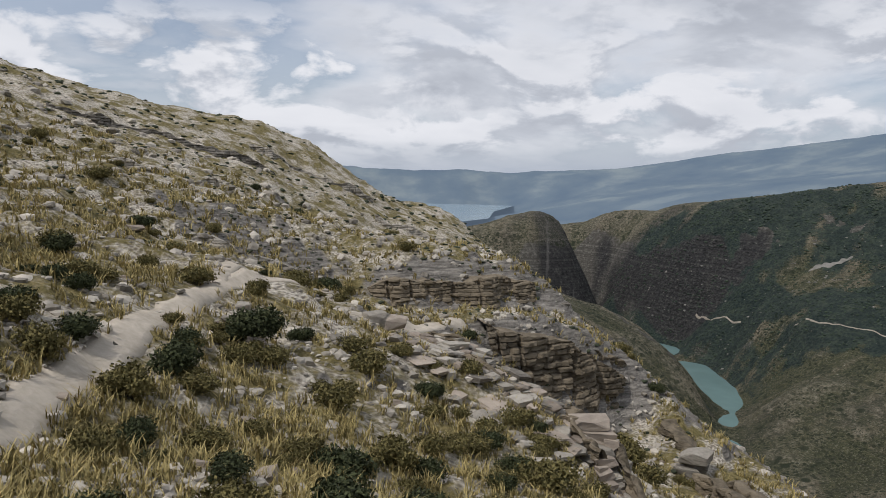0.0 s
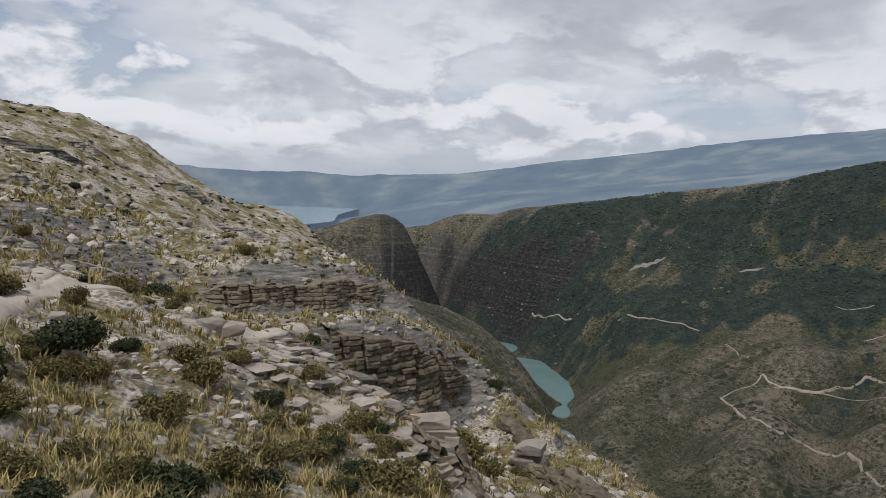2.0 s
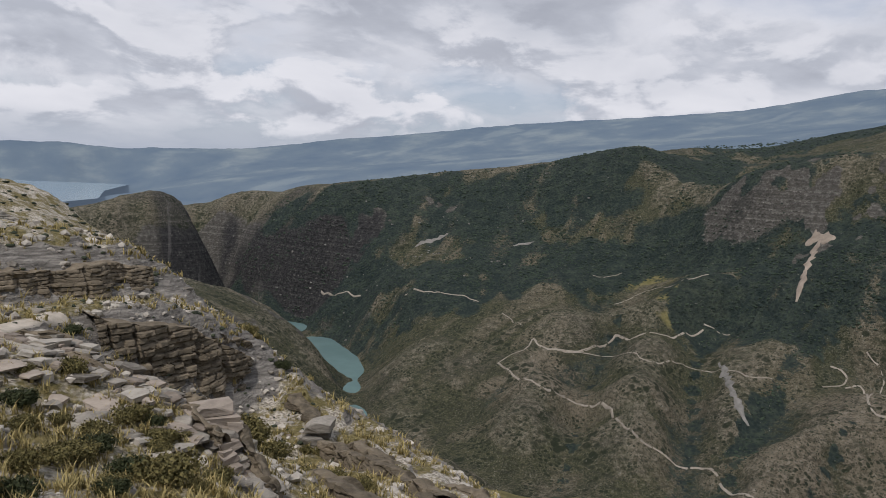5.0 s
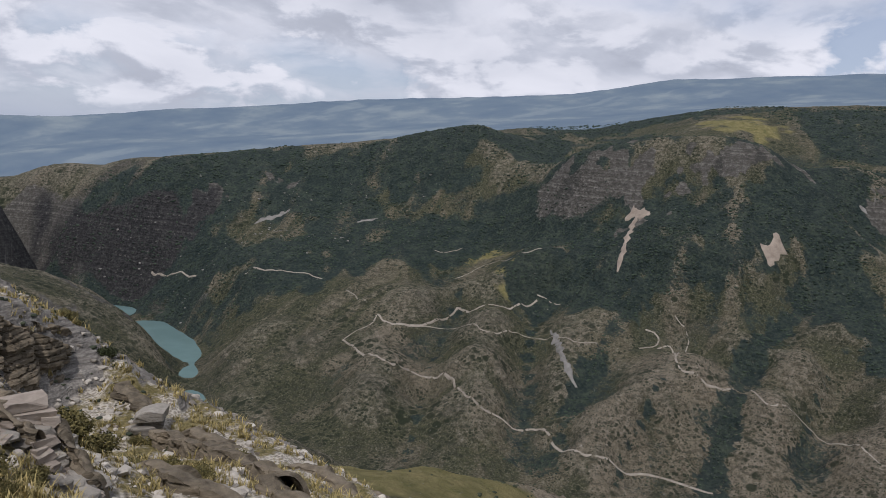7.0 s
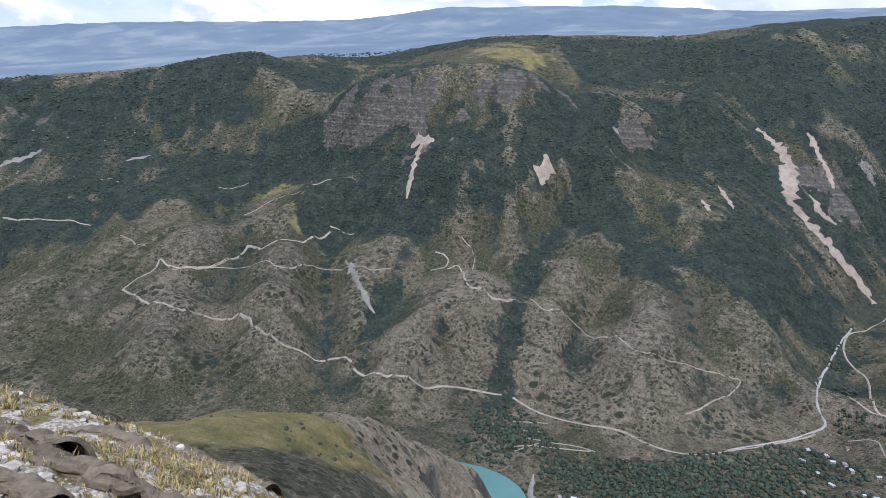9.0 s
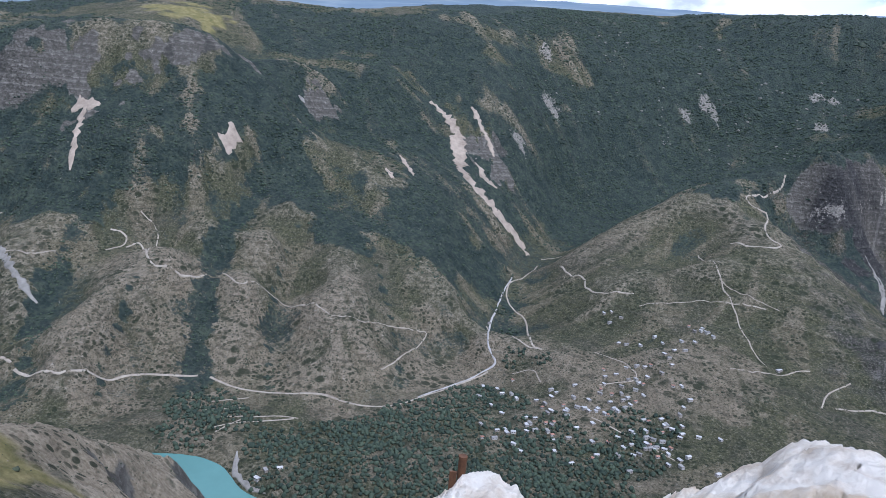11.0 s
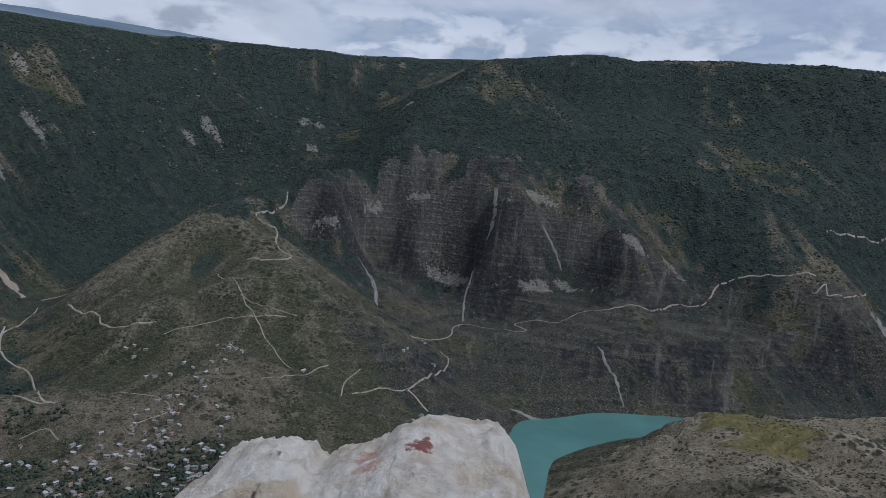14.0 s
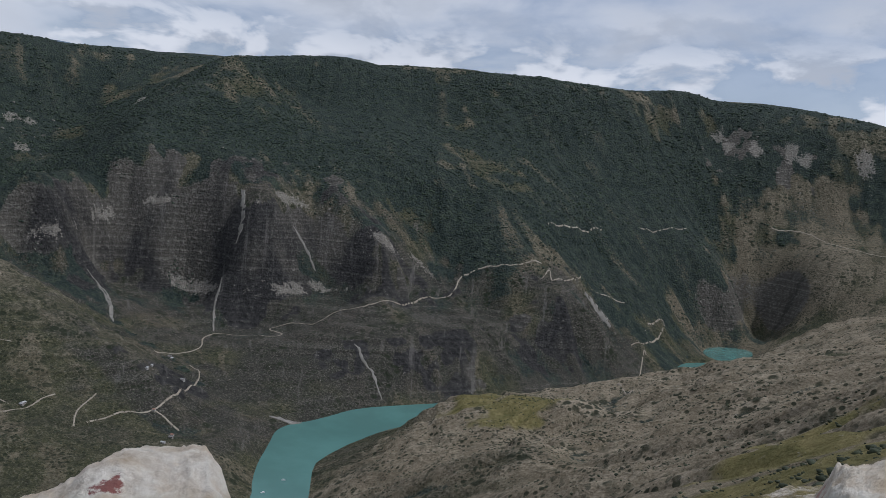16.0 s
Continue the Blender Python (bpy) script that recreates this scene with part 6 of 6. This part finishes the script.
rock_pile("pale flat slab by the path", 3.2, 29.5, [(0, 0, 0.25, 1.9, 1.2, 0.55, 1), (0.5, -0.3, 0.0, 1.5, 1.0, 0.5, 1)], 3)
rock_pile("pale flat slab by the path", 357.4, 32.5, [(0, 0, 0.2, 1.6, 1.0, 0.5, 1), (-1.1, 0.1, 0.15, 1.2, 1.0, 0.45, 0)], 4)
rock_pile("pale flat slab by the path", 353.8, 32.0, [(0, 0, 0.25, 1.3, 0.8, 0.9, 0), (0.9, 0.1, 0.2, 1.0, 0.8, 0.7, 1)], 5)


def shrub(leaves, size, tall, mat, seed, leaf=0.05):
    """A low shrub: stems and a ragged crown of single leaves."""
    rng = np.random.RandomState(seed)
    thing = new("shrub")
    bm = bmesh.new()
    tips = []
    for k in range(7):
        a, lean = rng.rand() * 6.283, 0.15 + 0.45 * rng.rand()
        tip = Vector((math.cos(a) * lean * size, math.sin(a) * lean * size, tall * (0.45 + 0.35 * rng.rand())))
        tips.append(tip)
        m = look((0, 0, -0.15), tip) @ Matrix.Translation((0, 0, -tip.length / 2))
        bmesh.ops.create_cone(bm, segments=5, radius1=0.012 * size, radius2=0.03 * size, depth=tip.length, matrix=m)
    part("stems", bm, BARK, thing)
    blobs = [(t, 0.30 + 0.25 * rng.rand()) for t in tips] + [(Vector((0, 0, tall * 0.5)), 0.5)]
    c = np.array([b[0][:] for b in blobs])[rng.randint(len(blobs), size=leaves)]
    rad = np.array([b[1] for b in blobs])[rng.randint(len(blobs), size=leaves)]
    d = rng.randn(leaves, 3)
    d /= np.linalg.norm(d, axis=1)[:, None]
    p = c + d * (rad * size * (0.55 + 0.5 * rng.rand(leaves)))[:, None] * (1, 1, 0.75)
    p[:, 2] = np.maximum(p[:, 2], 0.03)
    u = rng.randn(leaves, 3)
    u /= np.linalg.norm(u, axis=1)[:, None]
    w = np.cross(u, d + 0.3 * rng.randn(leaves, 3))
    w /= np.linalg.norm(w, axis=1)[:, None]
    s = leaf * (0.6 + 0.9 * rng.rand(leaves))[:, None]
    v = np.stack([p - u * s, p + w * s * 0.55, p + u * s, p - w * s * 0.55], 1).reshape(-1, 3)
    f = np.arange(leaves * 4).reshape(-1, 4)
    crown = new("crown", raw_mesh("crown", v, f, mat))
    crown.parent = thing
    return thing


def plant_shrubs():
    rng = random.Random(12)
    dark = tagged(shrub(5200, 1.15, 1.0, DARK_LEAF, 1, 0.055), "dense dark green evergreen shrub beside the path", "shrub")
    dark.matrix_basis = pose(*at(344.0, 21.8), height_at(*at(344.0, 21.8)) - 0.05)
    olive = tagged(shrub(5200, 1.2, 2.0, OLIVE, 2, 0.06), "tall olive green bush below a rock ledge", "shrub")
    olive.matrix_basis = pose(*at(14.4, 24.5), height_at(*at(14.4, 24.5)) - 0.4)
    copy_thing(olive, pose(*at(15.8, 26.5), height_at(*at(15.8, 26.5)) - 0.3, 0, 0, 80))
    low = [tagged(shrub(2600, 0.7, 0.5, (OLIVE, DARK_LEAF, OLIVE)[k], 5 + k, 0.04), ("low olive green cushion shrub on stony ground", "low dark green shrub on stony ground", "low olive green cushion shrub on stony ground")[k], "shrub", "low shrubs on the slope") for k in range(3)]
    spots = [(349, 31.5), (344.8, 32.5), (352, 14.5), (354.5, 15.2), (350, 13.4), (347, 13.6), (356, 14.2), (358, 22), (0.5, 21), (353, 21.5), (3, 19.5), (5.5, 22), (7.5, 20), (338, 17.5), (331, 12.6), (333, 24), (327, 18), (336, 29), (1.5, 24.5), (9, 24.5), (350, 18), (345, 20), (347.5, 23.5), (8, 17), (12, 18), (4, 16), (358, 17.5), (341, 22), (19, 27), (24, 25), (27, 33), (22, 36)]
    spots += [(rng.uniform(-46, 24), 9 * math.exp(rng.uniform(0, 2.1))) for k in range(150)]
    for i, (a, r) in enumerate(spots):
        x, y = at(a, r)
        if i >= 32 and (abs(r - np.interp((a + 180) % 360 - 180, (-42, -33.4, -29, -24.7, -18.5, -10, -3), (9.4, 13, 16, 20, 27, 32, 36))) < 1.3):
            continue
        m = pose(x, y, height_at(x, y) - 0.03, 0, 0, rng.uniform(0, 360)) 
        ob = low[i % 3] if i < 3 else copy_thing(low[i % 3], m)
        s = rng.uniform(0.5, 1.3) * (1.0 if i < 32 else 0.7 + 0.008 * r)
        ob.matrix_basis = m @ Matrix.Diagonal((s, s, s * rng.uniform(0.8, 1.2), 1))


plant_shrubs()


def on_path(x, y):
    a = (np.degrees(np.arctan2(x, y)) + 180) % 360 - 180
    r = np.hypot(x, y)
    return np.abs(r - np.interp(a, (-60, -42, -33.4, -29, -24.7, -18.5, -14.5, -10.5, -7, -3), (6, 9.4, 13, 16, 20, 27, 30.5, 32, 32.5, 36))) < 0.75 + 0.02 * r


def sow_grass():
    x, y, rng = wild_places(24000, 31, -50, 48, 5, 75)
    thick = 0.8 * wobble(x, y, 3.2, 61) + 0.6 * wobble(x, y, 1.1, 62) + 0.5 * wobble(x, y, 11, 63)
    ok = (thick + 0.8 * rng.rand(len(x)) > 0.15) & ~on_path(x, y)
    x, y = x[ok], y[ok]
    n, blades = len(x), 9
    z = ground_z(x, y)
    tall = (0.12 + 0.24 * rng.rand(n) ** 1.5) * (1 + 0.012 * np.hypot(x, y))
    b = n * blades
    a = rng.rand(b) * 6.283
    lean = 0.25 + 0.75 * rng.rand(b)
    h = np.repeat(tall, blades) * (0.6 + 0.6 * rng.rand(b))
    base = np.repeat(np.column_stack([x, y, z - 0.03]), blades, 0)
    base[:, :2] += (rng.rand(b, 2) - 0.5) * 0.22 * np.repeat(tall, blades)[:, None] / 0.3
    out = np.column_stack([np.cos(a), np.sin(a), np.zeros(b)])
    wide = np.column_stack([-np.sin(a), np.cos(a), np.zeros(b)]) * (0.008 + 0.0006 * np.hypot(base[:, 0], base[:, 1]))[:, None]
    mid = base + out * (h * lean * 0.35)[:, None] + np.array([0, 0, 1]) * (h * 0.65)[:, None]
    tip = base + out * (h * lean)[:, None] + np.array([0, 0, 1]) * h[:, None]
    v = np.stack([base - wide, base + wide, mid + wide * 0.7, mid - wide * 0.7, tip], 1).reshape(-1, 3)
    i = np.arange(b)[:, None] * 5
    f = np.concatenate([i + np.array([[0, 1, 2]]), i + np.array([[0, 2, 3]]), i + np.array([[3, 2, 4]])])
    tagged(new("grass", raw_mesh("grass", v, f, DRY_GRASS)), "dry yellow-green grass tufts on stony ground", "grass", kind="stuff")


sow_grass()


def strew_stones():
    x, y, rng = wild_places(16000, 41, -50, 48, 4, 90)
    bare = wobble(x, y, 3.2, 61) + 0.5 * wobble(x, y, 9, 65)
    ok = (bare + 0.9 * (rng.rand(len(x)) - 0.5) < 0.15) & ~(on_path(x, y) & (rng.rand(len(x)) < 0.9))
    x, y = x[ok], y[ok]
    r = np.hypot(x, y)
    s = (0.025 + 0.11 * rng.rand(len(x)) ** 3) * (0.8 + 0.05 * r)
    ob = scatter("stones", [lump(1, 0.45, 70 + k, 0.6) for k in range(6)], np.column_stack([x, y, ground_z(x, y) + s * 0.15]), s, RUBBLE, "loose pale limestone rubble strewn over the slope", "stones", 42)
    ob.data.polygons.foreach_set("use_smooth", np.zeros(len(ob.data.polygons), bool))


strew_stones()


# ---- the lookout: white boulder, lesser rocks, rusty post ----
def boulder_material():
    mat, n = material("white_limestone")
    pos = n.add("ShaderNodeTexCoord").outputs["Object"]
    a = n.noise(pos, 7.0, 9, 0.68)
    b = n.noise(pos, 1.7, 6, 0.6, 0.4)
    grit = n.noise(pos, 60.0, 4, 0.6)
    col = n.ramp(n.math("ADD", n.math("MULTIPLY", a, 0.6), n.math("MULTIPLY", b, 0.4)), (0.34, (0.34, 0.27, 0.19)), (0.43, (0.64, 0.55, 0.43)), (0.55, (0.87, 0.81, 0.70)))
    warm = n.math("MULTIPLY", n.step(n.noise(pos, 2.6, 5, 0.65), 0.48, 0.66), 0.7)
    col = n.mix(warm, col, (0.62, 0.47, 0.29))
    grey = n.step(n.noise(pos, 4.3, 6, 0.7), 0.56, 0.68)
    col = n.mix(n.math("MULTIPLY", grey, 0.3), col, (0.33, 0.33, 0.33))
    # two daubs of red trail paint
    for spot, size, strength, tone in (((-0.002, -0.01, 1.184), 0.044, 0.9, (0.24, 0.05, 0.04)), ((-0.165, 0.05, 1.123), 0.06, 0.5, (0.50, 0.14, 0.09)), ((-0.142, -0.06, 1.13), 0.055, 0.45, (0.50, 0.14, 0.09))):
        far = n.add("ShaderNodeVectorMath")
        far.operation = "DISTANCE"
        n.put(far, "i0", pos)
        far.inputs[1].default_value = spot
        d = n.math("ADD", far.outputs["Value"], n.math("MULTIPLY", n.math("SUBTRACT", n.noise(pos, 19.0, 7, 0.72), 0.5), 0.16))
        col = n.mix(n.step(d, size * 0.6, size, strength, 0.0), col, tone)
    relief = n.math("ADD", n.math("MULTIPLY", n.noise(pos, 16.0, 8, 0.75), 0.035), n.math("MULTIPLY", a, 0.06))
    relief = n.math("ADD", relief, n.math("ADD", n.math("MULTIPLY", grit, 0.004), n.math("MULTIPLY", b, 0.05)))
    finish(n, col, 0.85, relief, 1.0, 1.0, 0.25)
    return mat


WHITE = boulder_material()


def outcrop(name, label, spot, heading, profile, base, depth, seed, crack=None):
    """A natural rock with a given crest line: (across, height) in metres, from the viewer's side."""
    xs, zs = [p[0] for p in profile], [p[1] for p in profile]
    nu, nv = 270, 120
    u, v = np.meshgrid(np.linspace(xs[0], xs[-1], nu), np.linspace(0, np.pi, nv), indexing="ij")
    top = np.interp(u, xs, zs) - base
    end = np.clip(np.minimum(u - xs[0], xs[-1] - u) / 0.22, 0.02, 1) ** 0.5
    y = -np.where(np.cos(v) > 0, depth * 1.25, depth) * np.sign(np.cos(v)) * np.abs(np.cos(v)) ** 0.8 * end
    z = top * np.sin(v) ** 0.75
    x = u.copy()
    # facets and hollows at three sizes
    def relief(size, s):
        w = wobble(x + z * 0.7, y + z * 0.4, size, s) + wobble(z + x * 0.3, y - x * 0.5, size * 0.8, s + 1)
        return w
    bulge = 0.05 * relief(0.42, seed) + 0.075 * (0.5 - np.abs(relief(0.24, seed + 3))) + 0.040 * (0.5 - np.abs(relief(0.10, seed + 5))) + 0.022 * (0.4 - np.abs(relief(0.045, seed + 7))) + 0.008 * relief(0.018, seed + 9)
    hold = np.sin(v) ** 2
    y += -np.cos(v) * bulge * 1.6 + 0.03 * relief(0.3, seed + 11)
    z += np.sin(v) * (bulge * (1 - 0.55 * hold) - 0.06)
    if crack:
        for (ax, az), (bx, bz) in zip(crack, crack[1:]):
            t = np.clip(((x - ax) * (bx - ax) + (z - az) * (bz - az)) / ((bx - ax) ** 2 + (bz - az) ** 2), 0, 1)
            d = np.hypot(x - ax - t * (bx - ax) + 0.016 * relief(0.035, 90) + 0.02 * relief(0.09, 93), z - az - t * (bz - az))
            z -= 0.03 * np.exp(-(d / 0.0042) ** 2) * (y < 0.1)
            y += 0.03 * np.exp(-(d / 0.0042) ** 2) * (y < 0.1)
    i = np.arange(nu * nv).reshape(nu, nv)
    f = np.stack([i[:-1, :-1], i[1:, :-1], i[1:, 1:], i[:-1, 1:]], -1).reshape(-1, 4)
    ob = new(name, raw_mesh(name, np.stack([x, y, z], -1).reshape(-1, 3), f, WHITE, True))
    ob.matrix_basis = pose(*spot, base, 0, 0, -heading)
    return tagged(ob, label, "boulder")


outcrop("boulder", "large white limestone boulder daubed with red trail paint", (1.487, -1.51), 126.0, [(-1.40, -1.95), (-1.25, -1.60), (-1.007, -1.282), (-0.855, -1.133), (-0.784, -1.053), (-0.695, -0.989), (-0.614, -0.895), (-0.555, -0.865), (-0.447, -0.825), (-0.35, -0.795), (-0.325, -0.85), (-0.301, -0.855), (-0.251, -0.81), (-0.162, -0.775), (-0.066, -0.72), (0.02, -0.71), (0.109, -0.735), (0.179, -0.742), (0.254, -0.718), (0.29, -0.76), (0.347, -0.88), (0.39, -1.25), (0.43, -1.95)], -1.95, 0.62, 200, [(-0.40, 1.16), (-0.44, 1.09), (-0.425, 1.05), (-0.47, 1.0)])
outcrop("boulder", "low white limestone ledge on the brink", (2.1, -0.25), 94.0, [(-0.32, -1.80), (-0.25, -1.38), (-0.12, -1.29), (0.0, -1.285), (0.08, -1.31), (0.13, -1.38), (0.30, -1.47), (0.45, -1.80)], -1.95, 0.3, 300)
outcrop("boulder", "pale limestone boulder at the edge of the slope", (-0.185, -3.5), 180.0, [(-0.38, -2.0), (-0.28, -1.3), (-0.2, -1.04), (-0.167, -0.96), (-0.105, -0.82), (-0.037, -0.765), (0.042, -0.72), (0.2, -0.67), (0.5, -0.63), (0.8, -0.75), (1.1, -1.2), (1.2, -2.0)], -2.1, 0.6, 400)


def rusty_post():
    rust = grainy("rust", (0.045, 0.022, 0.012), (0.16, 0.075, 0.035), 22.0, 0.004, 0.8, 0.3)
    thing = tagged(new("post"), "rusty iron post leaning on the brink", "post")
    x, y = 6.0, -0.2
    low = height_at(x, y)
    tall = -3.39 - low
    thing.matrix_basis = pose(x, y, low, 0, 2, 0)
    bm = bmesh.new()
    bmesh.ops.create_cone(bm, segments=20, radius1=0.040, radius2=0.040, depth=tall + 0.4, cap_ends=True, matrix=Matrix.Translation((0, 0, tall / 2 - 0.2)))
    part("tube", bm, rust, thing)
    bm = bmesh.new()
    bmesh.ops.create_cone(bm, segments=20, radius1=0.044, radius2=0.044, depth=0.03, cap_ends=True, matrix=Matrix.Translation((0, 0, tall)))
    part("cap", bm, rust, thing, "worn bare metal cap")
    bm = bmesh.new()
    box(bm, -0.012, 0.012, 0.045, 0.115, -0.3, tall - 0.16)
    part("strap", bm, rust, thing, "flat rusty iron strap")


rusty_post()
